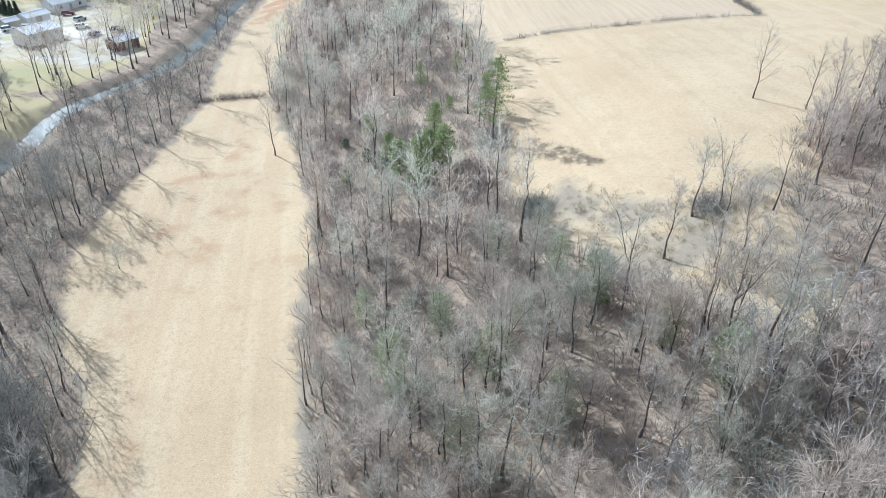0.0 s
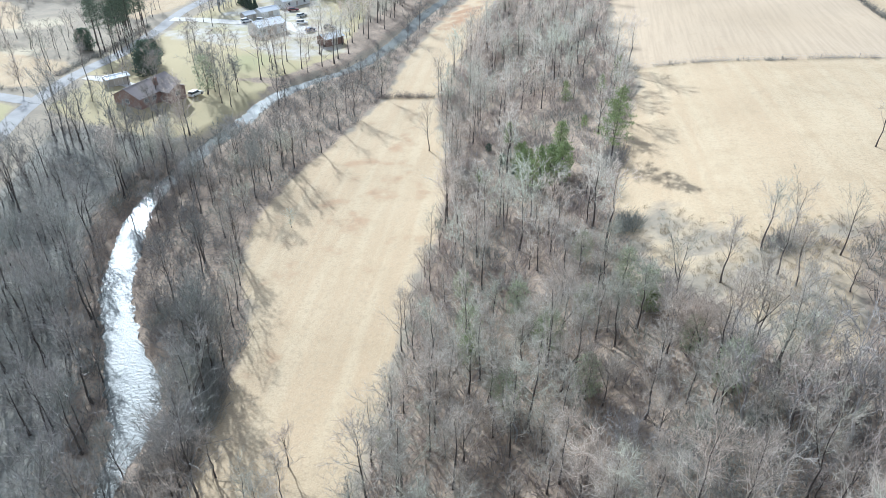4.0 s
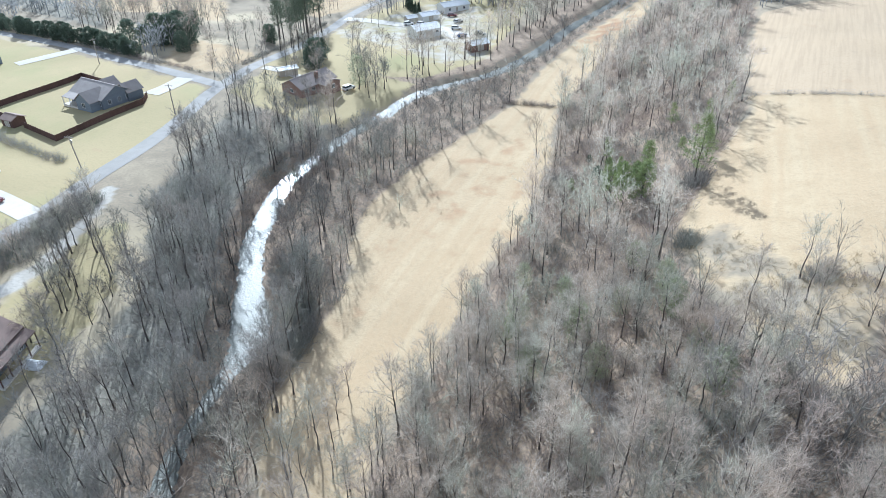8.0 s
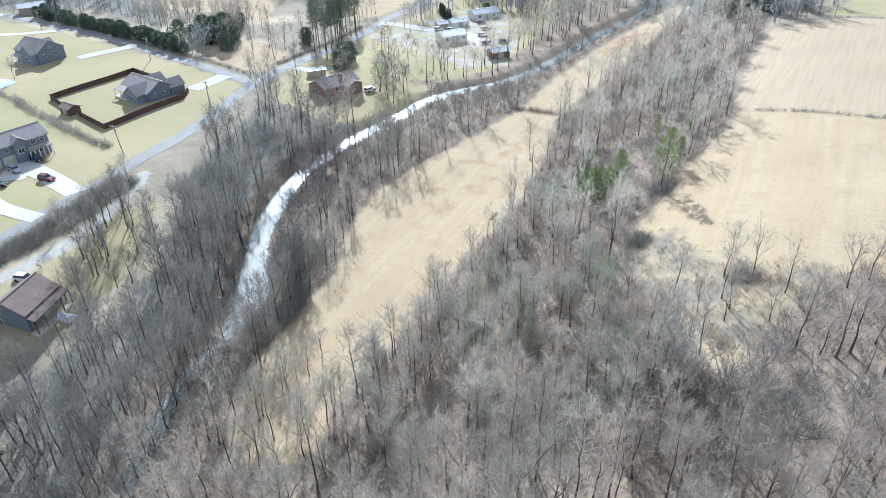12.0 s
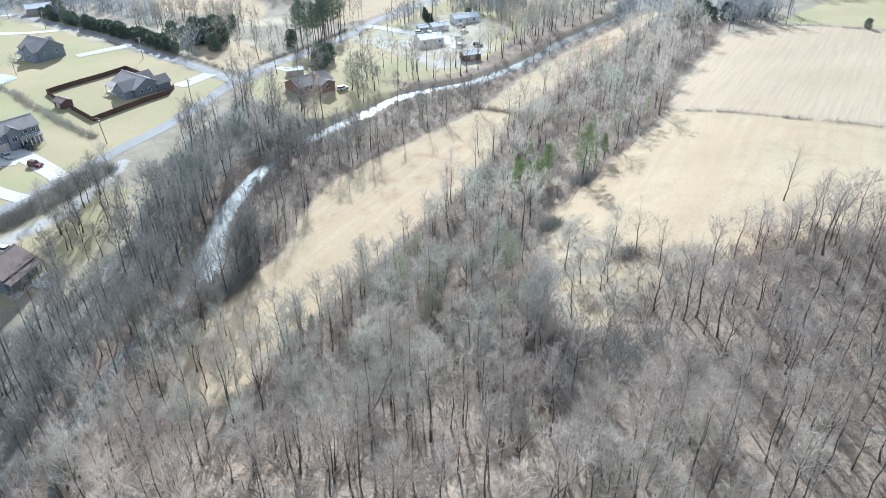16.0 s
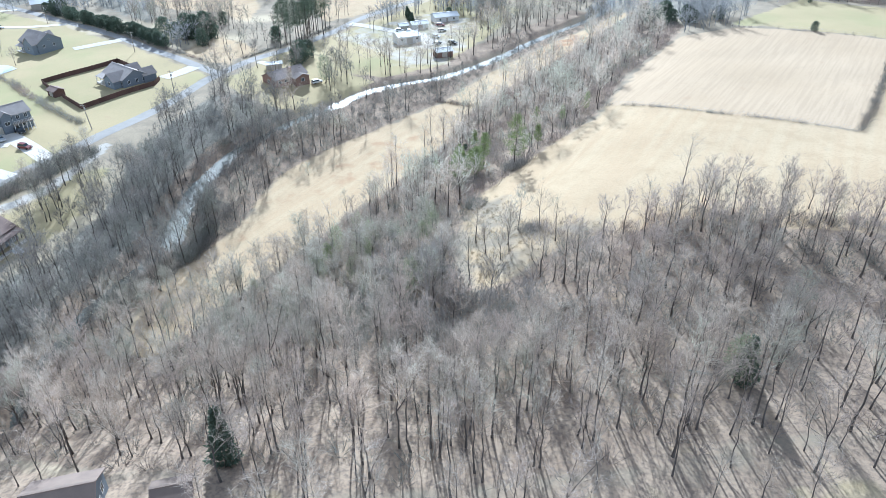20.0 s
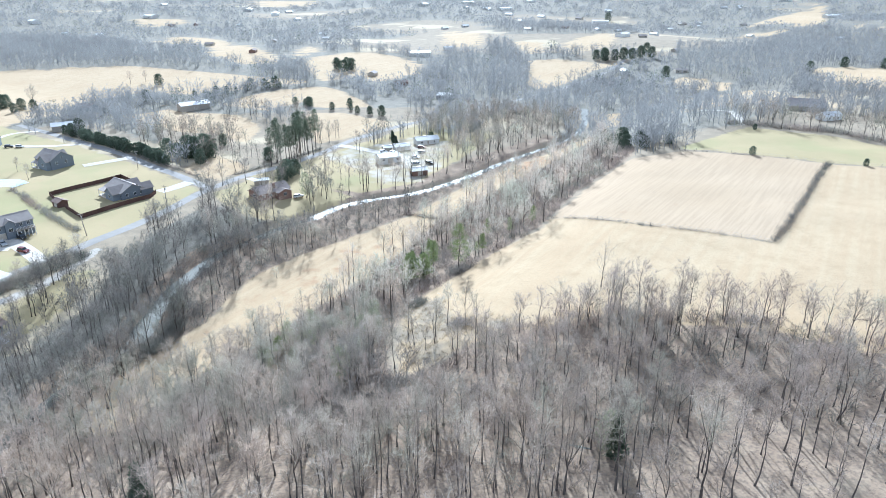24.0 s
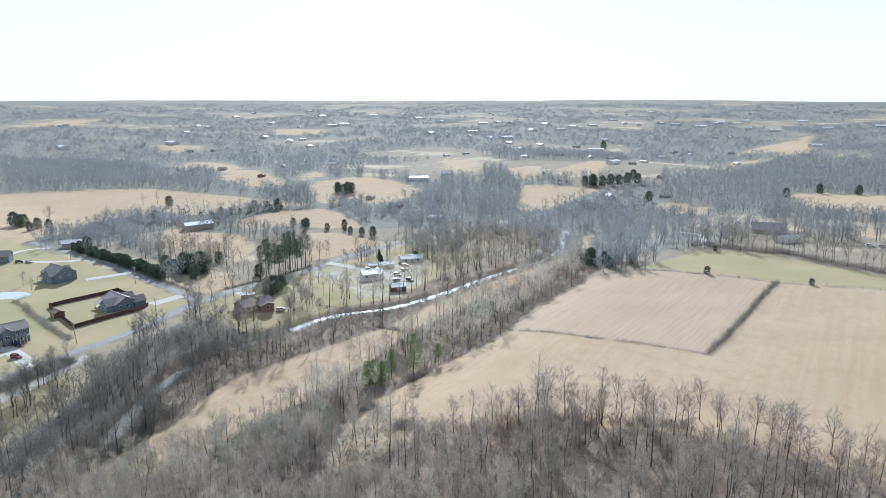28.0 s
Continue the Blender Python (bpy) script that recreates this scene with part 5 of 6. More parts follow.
for x, y, s in [(41, -1.5, 1.05), (92.5, 57.5, 1.05), (-150, 256, 0.7), (-153.5, 258.5, 0.65), (-157, 261, 0.7), (-160.5, 264, 0.65), (-164, 267, 0.6)]:
    plant(spruces, x, y, s)


for x, y, s in [(-485, 152, 1.6), (-475, 153, 1.4), (-480, 158, 1.5), (-285, 302, 1.1), (-290, 305, 0.9), (-398, 273, 0.8), (-395, 281, 0.7), (-391, 289, 0.9), (-388, 297, 0.8), (-383, 303, 0.7),
                (-381, 312, 0.9), (-374, 330, 0.8), (-370, 339, 0.7)]:
    plant(cedars, x, y, s)
for x, y, s in [(-468, 174, 1.2), (-519, 279, 0.8), (-513, 291, 0.9), (-247, 82, 0.6), (-228, 80, 0.6), (-155, 133, 0.75), (-146, 134, 0.75), (-430, 170, 0.5)]:
    plant(broad, x, y, s)


# ---- vine-clad and pale trees, fallen log ----
def vine_tree_shape(seed, h=9.0):
    (tv, tf), (cv, cf) = bare_tree_shape(seed, h, 12, 4, 6, start=0.2, wide=0.36, lean=0.08, twig_w=0.05)
    r = np.random.default_rng(seed)
    s = Shape()
    k = 1000
    f = r.uniform(0.15, 0.95, k)
    a = r.uniform(0, 6.28, k)
    rad = h * 0.2 * (0.4 + np.sin(f * 3.1)) * r.uniform(0.1, 1, k) ** 0.6
    o = np.column_stack([np.cos(a) * rad, np.sin(a) * rad, f * h])
    s.slivers(o, o + turned(r.normal(size=(k, 3)) + [0, 0, 0.3], r, 0.1) * 0.5, np.full(k, 0.16), r)
    return (tv, tf), (cv, cf), s.arrays()


vines = []
for k in (701, 702):
    a3 = vine_tree_shape(k)
    e = tree_thing("vine_clad_tree", a3[:2], (BARK, TWIG), "leafless tree wrapped in pale evergreen vines", "tree", "vine-clad trees")
    o = new("vine_foliage", mesh_from("vine_foliage", *a3[2], VINE))
    o.parent = e
    vines.append(e)
for x, y, s in [(91.5, 57, 1.0), (-107, 152, 1.4), (-4, 61, 1.0), (2, 67, 0.9), (8, 58, 1.0), (20, 66, 0.95), (17, 73, 0.8), (0, 113, 0.8), (14, 50, 0.9), (26, 57, 0.8), (-8, 72, 0.7), (10, 80, 0.7), (30, 50, 0.9), (4, 48, 0.8), (12, 66, 0.7)]:
    plant(vines, x, y, s)
pale = [tree_thing("sycamore_tree", bare_tree_shape(s, 13, 15, 5, 7, start=0.15, wide=0.5, lean=0.12, fork=True, twig_w=0.055), (PALE_BARK, TWIG), "pale-barked spreading leafless sycamore", "tree", "sycamores") for s in (711, 712)]
for o in pale:
    for c in o.children:
        if c.name.startswith("crown"):
            c.data.materials[0] = PALE_BARK
for x, y, s in [(20, 34, 0.9), (31, 44, 1.0), (38, 50, 0.9), (45, 47, 0.95), (26, 28, 0.85), (55, 40, 0.9), (48, 52, 0.9), (41, 43, 1.0), (52, 34, 0.9), (34, 36, 0.9), (60, 47, 0.9), (-44, 20, 1.0), (-50, 30, 0.9), (-60, 44, 0.8), (70, 62, 0.8)]:
    plant(pale, x, y, s)
log_path = [(5.0, 45.0), (5.8, 45.3), (6.4, 44.6), (6.7, 43.6), (6.6, 42.6)]
sh = Shape()
sh.tube([(a, b, hz(a, b) + 0.35 + 0.25 * (k % 2)) for k, (a, b) in enumerate(log_path)], [0.16, 0.17, 0.15, 0.12, 0.07], 7)
tagged(new("fallen_log", mesh_from("fallen_log", *sh.arrays(), PALE_BARK)), "bleached curved fallen log on leaf litter", "log")


# ---- buildings ----
def part(name, vf, material, parent, label=""):
    v, f = vf
    me = bpy.data.meshes.new(name)
    me.from_pydata([tuple(p) for p in v], [], [tuple(q) for q in f])
    me.update()
    me.materials.append(material)
    o = new(name, me)
    o.parent = parent
    if label:
        tagged(o, label)
    return o


def boxes(*specs):
    """A mesh of boxes (x0, x1, y0, y1, z0, z1)."""
    v, f = [], []
    for x0, x1, y0, y1, z0, z1 in specs:
        b = len(v)
        v += [(x, y, z) for z in (z0, z1) for x, y in ((x0, y0), (x1, y0), (x1, y1), (x0, y1))]
        f += [(b, b + 3, b + 2, b + 1), (b + 4, b + 5, b + 6, b + 7)] + [(b + k, b + (k + 1) % 4, b + 4 + (k + 1) % 4, b + 4 + k) for k in range(4)]
    return v, f


def gabled(w, d, z0, eave, ridge):
    """Walls with gable ends; the ridge runs along x."""
    a, b = w / 2, d / 2
    v = [(-a, -b, z0), (a, -b, z0), (a, b, z0), (-a, b, z0), (-a, -b, eave), (a, -b, eave), (a, b, eave), (-a, b, eave), (-a, 0, ridge), (a, 0, ridge)]
    f = [(0, 3, 2, 1), (0, 1, 5, 4), (2, 3, 7, 6), (1, 2, 6, 9, 5), (3, 0, 4, 8, 7), (4, 5, 9, 8), (6, 7, 8, 9)]
    return v, f


def slope(w, d, eave, ridge, side, over=0.45, thick=0.16):
    """One slab of a gabled roof; side -1 or 1 along y."""
    a, b = w / 2 + over, d / 2
    fall = (ridge - eave) / b
    y1, ze = side * (b + over), eave - fall * over
    lo = [(-a, 0, ridge + 0.02), (a, 0, ridge + 0.02), (a, y1, ze + 0.02), (-a, y1, ze + 0.02)]
    v = lo + [(x, y, z + thick) for x, y, z in lo]
    f = [(0, 1, 2, 3), (7, 6, 5, 4)] + [(k, 4 + k, 4 + (k + 1) % 4, (k + 1) % 4) for k in range(4)]
    return (v, f) if side < 0 else (v, [q[::-1] for q in f])


SHINGLE = mat("grey_shingle", (0.41, 0.365, 0.335), (0.31, 0.275, 0.255), 0.5, 0.85, 0.3, fine=12)
BROWN_SHINGLE = mat("brown_shingle", (0.27, 0.195, 0.165), (0.19, 0.14, 0.12), 0.5, 0.85, 0.3, fine=12)
TAN_SHINGLE = mat("weathered_tan_shingle", (0.26, 0.20, 0.16), (0.19, 0.145, 0.12), 0.6, 0.85, 0.3, fine=12)
FADED_SHINGLE = mat("faded_brown_shingle", (0.35, 0.30, 0.275), (0.27, 0.23, 0.21), 0.5, 0.9, 0.3, fine=12, spec=0.1)
METAL_ROOF = mat("white_metal_roof", (0.78, 0.78, 0.78), (0.66, 0.66, 0.65), 0.4, 0.5, 0.1, fine=6)
SIDING = mat("blue_grey_siding", (0.20, 0.23, 0.26), (0.16, 0.18, 0.21), 0.6, 0.75, 0.2, stretch=(0.3, 0.3, 6))
BRICK = mat("brown_brick", (0.30, 0.19, 0.15), (0.23, 0.15, 0.12), 1.5, 0.9, 0.3)
WHITE_WALL = mat("white_siding", (0.74, 0.73, 0.70), (0.62, 0.61, 0.58), 0.5, 0.7, 0.2, stretch=(0.3, 0.3, 6))
TAN_WALL = mat("tan_siding", (0.50, 0.45, 0.38), (0.42, 0.38, 0.32), 0.5, 0.7, 0.2)
TRIM = mat("white_trim", (0.80, 0.79, 0.77), (0.72, 0.71, 0.69), 1.0, 0.6)
DARK_WOOD = mat("dark_fence_wood", (0.13, 0.075, 0.06), (0.085, 0.05, 0.042), 0.8, 0.9, 0.3, stretch=(4, 4, 0.4))
POLE_WOOD = mat("grey_pole_wood", (0.36, 0.32, 0.28), (0.26, 0.23, 0.20), 1.0, 0.9, 0.3)
GLASS = mat("window_glass", (0.035, 0.045, 0.055), (0.05, 0.06, 0.07), 0.5, 0.08, spec=0.6, per_object=0.1)
METAL = mat("grey_metal", (0.5, 0.5, 0.5), (0.4, 0.4, 0.4), 2.0, 0.4, metal=0.7)


def window(parent, w, d, face, u, z, ww=1.0, hh=1.3, kind="window"):
    """A framed window or door on a wall of a w x d block."""
    t = 0.07
    bars = [(-ww / 2 - t, ww / 2 + t, -hh / 2 - t, -hh / 2), (-ww / 2 - t, ww / 2 + t, hh / 2, hh / 2 + t), (-ww / 2 - t, -ww / 2, -hh / 2, hh / 2),
            (ww / 2, ww / 2 + t, -hh / 2, hh / 2), (-0.025, 0.025, -hh / 2, hh / 2)]
    fr = part(kind, boxes(*[(a, b, -0.05, 0.0, c, e) for a, b, c, e in bars]), TRIM, parent, "white framed " + kind)
    part("pane", boxes((-ww / 2, ww / 2, -0.02, 0.0, -hh / 2, hh / 2)), GLASS if kind == "window" else TAN_WALL, fr)
    ang, ox, oy = {"S": (0, u, -d / 2), "E": (90, w / 2, u), "N": (180, u, d / 2), "W": (270, -w / 2, u)}[face]
    fr.matrix_basis = pose(ox, oy, z, 0, 0, ang)
    return fr


def house(name, label, x, y, turn, w, d, eave, rise, walls, roof, windows=(), doors=(), wings=(), porch=None, chimney=None, deck=None, category="house", group="", z=None):
    e = new(name)
    part("wall", gabled(w, d, -1.2, eave, eave + rise), walls, e)
    for s in (-1, 1):
        part("roof_slope", slope(w, d, eave, eave + rise, s), roof, e)
    part("ridge_cap", boxes((-w / 2 - 0.45, w / 2 + 0.45, -0.15, 0.15, eave + rise + 0.14, eave + rise + 0.24)), roof, e)
    for face, u, zz, ww, hh in windows:
        window(e, w, d, face, u, zz, ww, hh)
    for face, u, ww, hh in doors:
        window(e, w, d, face, u, hh / 2 + 0.1, ww, hh, "door")
    for ox, oy, ang, ww, wd, we, wr in wings:
        g = part("wing", gabled(ww, wd, -1.2, we, we + wr), walls, e)
        g.matrix_basis = pose(ox, oy, 0, 0, 0, ang)
        for s in (-1, 1):
            part("roof_slope", slope(ww, wd, we, we + wr, s, 0.4), roof, g)
        window(g, ww, wd, "W", 0, we * 0.55, 1.5, 1.3)
        window(g, ww, wd, "E", 0, we * 0.55, 1.5, 1.3)
    if porch:
        x0, x1, depth, zt = porch
        b = -d / 2
        part("porch_roof", ([(x0, b, zt + 0.7), (x1, b, zt + 0.7), (x1, b - depth, zt), (x0, b - depth, zt), (x0, b, zt + 0.84), (x1, b, zt + 0.84), (x1, b - depth, zt + 0.14), (x0, b - depth, zt + 0.14)],
                            [(0, 1, 2, 3), (7, 6, 5, 4), (0, 4, 5, 1), (1, 5, 6, 2), (2, 6, 7, 3), (3, 7, 4, 0)]), roof, e)
        n = max(2, int((x1 - x0) / 2.5))
        for k in range(n + 1):
            px = x0 + 0.2 + (x1 - x0 - 0.4) * k / n
            part("porch_post", boxes((px - 0.08, px + 0.08, b - depth + 0.1, b - depth + 0.26, -1.0, zt + 0.05)), DARK_WOOD if roof is BROWN_SHINGLE else TRIM, e)
        part("porch_floor", boxes((x0, x1, b - depth, b - 0.004, -1.0, 0.25)), CONCRETE, e)
    if deck:
        x0, x1, depth, zd = deck
        b = -d / 2
        dk = part("deck", boxes((x0, x1, b - depth, b - 0.004, zd - 0.2, zd)), POLE_WOOD, e, "raised wooden deck")
        rails = [(x0, x1, b - depth, b - depth + 0.06, zd + 0.95, zd + 1.03)]
        part("railing", boxes(*rails, *[(px, px + 0.06, b - depth, b - depth + 0.06, zd, zd + 0.95) for px in np.arange(x0, x1, 0.5)]), TRIM, dk)
        for px in np.linspace(x0 + 0.1, x1 - 0.3, 6):
            part("deck_post", boxes((px, px + 0.2, b - depth + 0.05, b - depth + 0.25, -1.0, zd - 0.2)), TRIM, dk)
    if chimney:
        cx, cy, ch = chimney
        part("chimney", boxes((cx - 0.45, cx + 0.45, cy - 0.45, cy + 0.45, eave - 0.5, eave + rise + ch), (cx - 0.55, cx + 0.55, cy - 0.55, cy + 0.55, eave + rise + ch, eave + rise + ch + 0.15)), BRICK, e)
    e.matrix_basis = pose(x, y, (hz(x, y) if z is None else z) + 0.15, 0, 0, turn)
    return tagged(e, label, category, group)


def shed(label, x, y, turn, w, d, eave, rise, walls, roof, name="shed", group=""):
    return house(name, label, x, y, turn, w, d, eave, rise, walls, roof, doors=[("S", 0, min(2.4, w * 0.4), min(2.1, eave * 0.85))], category="shed", group=group)


house("house", "single-storey blue-grey house with brown-grey gabled roof inside a fenced yard", -168.6, 98.6, 0, 16.0, 11.0, 3.1, 3.0, SIDING, SHINGLE,
      windows=[("S", -4.5, 1.6, 1.8, 1.3), ("S", 6.6, 1.6, 1.0, 1.3), ("E", -3, 1.7, 1.0, 1.4), ("E", 0.5, 1.7, 1.0, 1.4), ("E", 3.5, 1.7, 1.0, 1.4)],
      doors=[("S", -2.5, 1.6, 2.1)], wings=[(3.2, -5.5, 90, 6.5, 7.0, 3.0, 2.5), (6.0, 6.2, 90, 5.5, 5.0, 3.0, 2.2), (-4.0, 5.5, 90, 5.0, 5.0, 3.0, 2.0)], porch=(-8.0, -0.6, 3.0, 2.5))
house("house", "blue-grey two-level house with steep gables on a lawn", -244.7, 99.5, 8, 14.0, 12.0, 4.6, 3.6, SIDING, SHINGLE,
      windows=[("S", -4, 3.2, 1.2, 1.3), ("S", 0, 3.2, 1.2, 1.3), ("E", -3, 2.8, 1.0, 1.3), ("E", 2, 2.8, 1.0, 1.3), ("E", 0, 5.4, 0.9, 0.9)],
      doors=[("S", -1.8, 1.0, 2.1)], wings=[(2.8, -4.8, 90, 6.5, 7.0, 4.4, 3.0), (-3.5, 5, 90, 5.0, 5.0, 4.2, 2.2)], porch=(-7, -0.8, 2.6, 2.6))
house("house", "long two-storey house with grey roof, white-framed windows and a deck", -153.3, 43.2, 90, 19.0, 8.5, 5.6, 2.3, SIDING, SHINGLE,
      windows=[("S", u, 4.4, 1.1, 1.4) for u in (-7.6, -5.0, -2.4, 2.8, 5.2, 7.8)] + [("E", -2, 4.3, 1.0, 1.3), ("E", 2, 4.3, 1.0, 1.3), ("S", 6.8, 1.5, 1.4, 1.3)],
      doors=[("S", -6.6, 3.6, 2.3), ("S", -2.0, 3.6, 2.3), ("S", 3.6, 1.0, 2.1)], wings=[(1.2, -3.6, 90, 3.0, 3.4, 5.9, 1.3)], deck=(2.5, 9.2, 2.4, 2.9))
# dark siding here carries the shade that lies on these walls
house("house", "tall farmhouse with shade-darkened walls, purplish brown roof and lean-to porch", -77.4, 9.3, 116.8, 9.8, 8.0, 4.6, 2.5, SIDING, BROWN_SHINGLE,
      windows=[("S", u, 1.6, 1.0, 1.3) for u in (-3.4, 3.4)] + [("E", -2, 2.2, 1.0, 1.3), ("W", 2, 2.2, 1.0, 1.3)], doors=[("S", 0, 1.0, 2.1)], porch=(-5.4, 5.4, 2.2, 3.4), z=-12.3)
house("house", "low brown brick house with faded roof, wooded yard", -118.2, 140.2, 84, 15.5, 9.2, 2.7, 2.2, BRICK, FADED_SHINGLE,
      windows=[("S", u, 1.5, 1.3, 1.1) for u in (-5.5, -2.5, 4.5)] + [("W", 0, 1.5, 1.3, 1.1)], doors=[("S", 1.0, 1.0, 2.0)], chimney=(1.0, -2.6, 0.8), wings=[(3.4, -4.6, 90, 6.0, 6.5, 2.4, 1.2)])
house("workshop", "pale metal workshop with bright white roof in a cluttered gravel yard", -128.5, 227, 62, 12.0, 8.5, 3.6, 1.4, WHITE_WALL, METAL_ROOF,
      windows=[("S", -4, 2.2, 1.2, 1.0), ("S", 4, 2.2, 1.2, 1.0)], doors=[("S", 0, 3.2, 2.8), ("E", -2, 2.8, 2.6)], category="workshop")
house("farmhouse", "small house with pale metal roof behind a dark cedar", -141, 273, 60, 14.0, 7.5, 2.8, 1.5, WHITE_WALL, METAL_ROOF, windows=[("S", -4, 1.5, 1, 1.1), ("S", 4, 1.5, 1, 1.1)],
      doors=[("S", 0, 1.0, 2.0)], category="house")
shed("brown board shed with pale tin roof near the creek", -97, 217, 60, 8.0, 5.5, 2.6, 1.1, BRICK, METAL_ROOF)
shed("small white-roofed shed in a gravel yard", -142.5, 252.5, 62, 9.0, 5.5, 2.4, 1.1, WHITE_WALL, METAL_ROOF)
shed("low tin-roofed lean-to shed", -148, 246, 62, 5.0, 4.0, 2.1, 0.8, TAN_WALL, METAL_ROOF)
shed("small open garden shed at a fence corner", -174.1, 72.6, 4, 5.0, 4.2, 2.2, 0.9, DARK_WOOD, BROWN_SHINGLE)
shed("small white carport roof beside a brick house", -135, 148, 60, 6.5, 3.4, 2.3, 0.5, TAN_WALL, METAL_ROOF)
house("house", "brown-roofed house at the woodland edge below the flight", 31.1, -19.5, 54, 8.4, 8.0, 3.2, 2.2, SIDING, TAN_SHINGLE,
      windows=[("E", -2, 2.0, 1.0, 1.3), ("E", 2, 2.0, 1.0, 1.3), ("N", -4, 1.8, 1.2, 1.2), ("N", 3, 1.8, 1.2, 1.2)], doors=[("E", 0, 1.0, 2.1)])
shed("weathered brown board shed at the woodland edge", 42.5, -10.2, 54, 4.4, 3.2, 2.1, 0.7, DARK_WOOD, TAN_SHINGLE)
shed("long white-roofed pole barn beside a pasture", -352, 244, 78, 22.0, 10.0, 4.0, 1.8, TAN_WALL, METAL_ROOF, "barn")
shed("pale-roofed farm shed among cedars", -334, 142, 70, 15.0, 8.0, 3.6, 1.5, TAN_WALL, METAL_ROOF, "barn")
shed("grey barn with broad dark roof beside a lane", 31, 428, 20, 20.0, 14.0, 3.0, 3.6, TAN_WALL, SHINGLE, "barn")
house("house", "grey farmhouse with hipped extension on a bare knoll", -418, 192, 30, 14, 9, 3.0, 2.4, SIDING, SHINGLE, windows=[("S", -3, 1.6, 1.2, 1.2), ("S", 3, 1.6, 1.2, 1.2)], doors=[("S", 0, 1, 2)],
      wings=[(-3, -4.5, 90, 6, 6, 2.8, 2.0)])
house("house", "grey house with parked cars on a concrete drive", -322, 92, 60, 15, 10, 4.5, 2.8, SIDING, SHINGLE, windows=[("S", -4, 3, 1.2, 1.2), ("S", 4, 3, 1.2, 1.2)], doors=[("S", 0, 2.4, 2.2)])

# far houses: a few kinds, copied
far_kinds = []
for k, (wl, rf, w, d, ev, label) in enumerate([(WHITE_WALL, METAL_ROOF, 15, 9, 3.2, "far white house with pale metal roof"), (TAN_WALL, SHINGLE, 14, 9, 3.2, "far tan house with grey roof"),
                                               (BRICK, BROWN_SHINGLE, 15, 9, 3.0, "far brick house with brown roof"), (WHITE_WALL, METAL_ROOF, 30, 16, 5.0, "far white-roofed commercial shed")]):
    far_kinds.append(house("far_house", label, 0, 0, 0, w, d, ev, 2.0, wl, rf, windows=[("S", -4, 1.6, 1.4, 1.3), ("S", 4, 1.6, 1.4, 1.3)], doors=[("S", 0, 1.1, 2.1)], group="far houses"))
FAR_HOMES = [(-443, 659, 0), (-231, 398, 0), (-524, 1229, 0), (-323, 900, 3), (-1290, 718, 3), (-1364, 520, 3), (-1188, 955, 3), (-651, 901, 0), (-637, 939, 0), (-423, 582, 3), (-297, 909, 1), (-141, 666, 1),
             (-162, 562, 1), (-301, 420, 2), (-650, 545, 1), (-653, 640, 0), (-354, 1073, 1), (-353, 436, 1), (-1103, 521, 0), (-1164, 491, 0), (51, 396, 0), (-183, 571, 1), (-188, 635, 0), (-153, 388, 1), (-1658, 1485, 3)]
FAR_HOMES += [(-1077, 1506, 3), (-895, 1268, 0), (-835, 1279, 0), (-836, 1337, 3), (-860, 1300, 0), (-1330, 1884, 3), (-1331, 1968, 3), (-1145, 1994, 3), (-930, 1737, 3), (-1001, 1937, 3), (-1269, 1968, 3), (-1784, 2038, 3),
              (-1082, 2363, 3), (-962, 2217, 3), (-895, 2187, 3), (-848, 2262, 3), (-772, 2199, 3), (-672, 2592, 3), (-493, 2053, 3), (-465, 1711, 0), (-436, 1726, 0), (-659, 2123, 3), (-407, 1995, 3), (-2082, 2263, 3)]
FAR_HOMES += [(-1899, 1407, 3), (-1911, 1134, 0), (-1822, 1121, 0), (-1648, 949, 0), (-2246, 849, 3), (-1539, 1898, 3), (-497, 2646, 3), (-226, 2443, 3), (-619, 1084, 0), (-637, 1332, 1), (-651, 1490, 0), (-410, 1324, 1), (-391, 1227, 0),
              (-383, 1344, 0), (-420, 1280, 1), (-360, 1290, 0), (-2215, 1892, 3), (-2150, 2131, 3), (-700, 480, 1), (-570, 455, 2), (-240, 760, 1), (-200, 790, 1)]
r = np.random.default_rng(71)
for k in range(60):
    rad = 1100 * (3800 / 1100) ** r.uniform(0, 1)
    az = radians(r.uniform(-62, 2))
    FAR_HOMES.append((150 + math.sin(az) * rad, -40 + math.cos(az) * rad, int(r.choice(4, p=[0.35, 0.35, 0.25, 0.05])) if rad < 1500 else int(r.choice([0, 3]))))
seen_kind = set()
for x, y, k in FAR_HOMES:
    ob = far_kinds[k]
    big = 0.8 if math.hypot(x - 150, y + 40) < 1500 else 1.05
    m = Matrix.LocRotScale((x, y, hz(x, y) + 0.1), Euler((0, 0, r.uniform(0, 3.14))), (big, big, big))
    if k not in seen_kind:
        seen_kind.add(k)
        ob.matrix_basis = m
    else:
        copy_thing(ob, Matrix.Identity(4)).matrix_basis = m

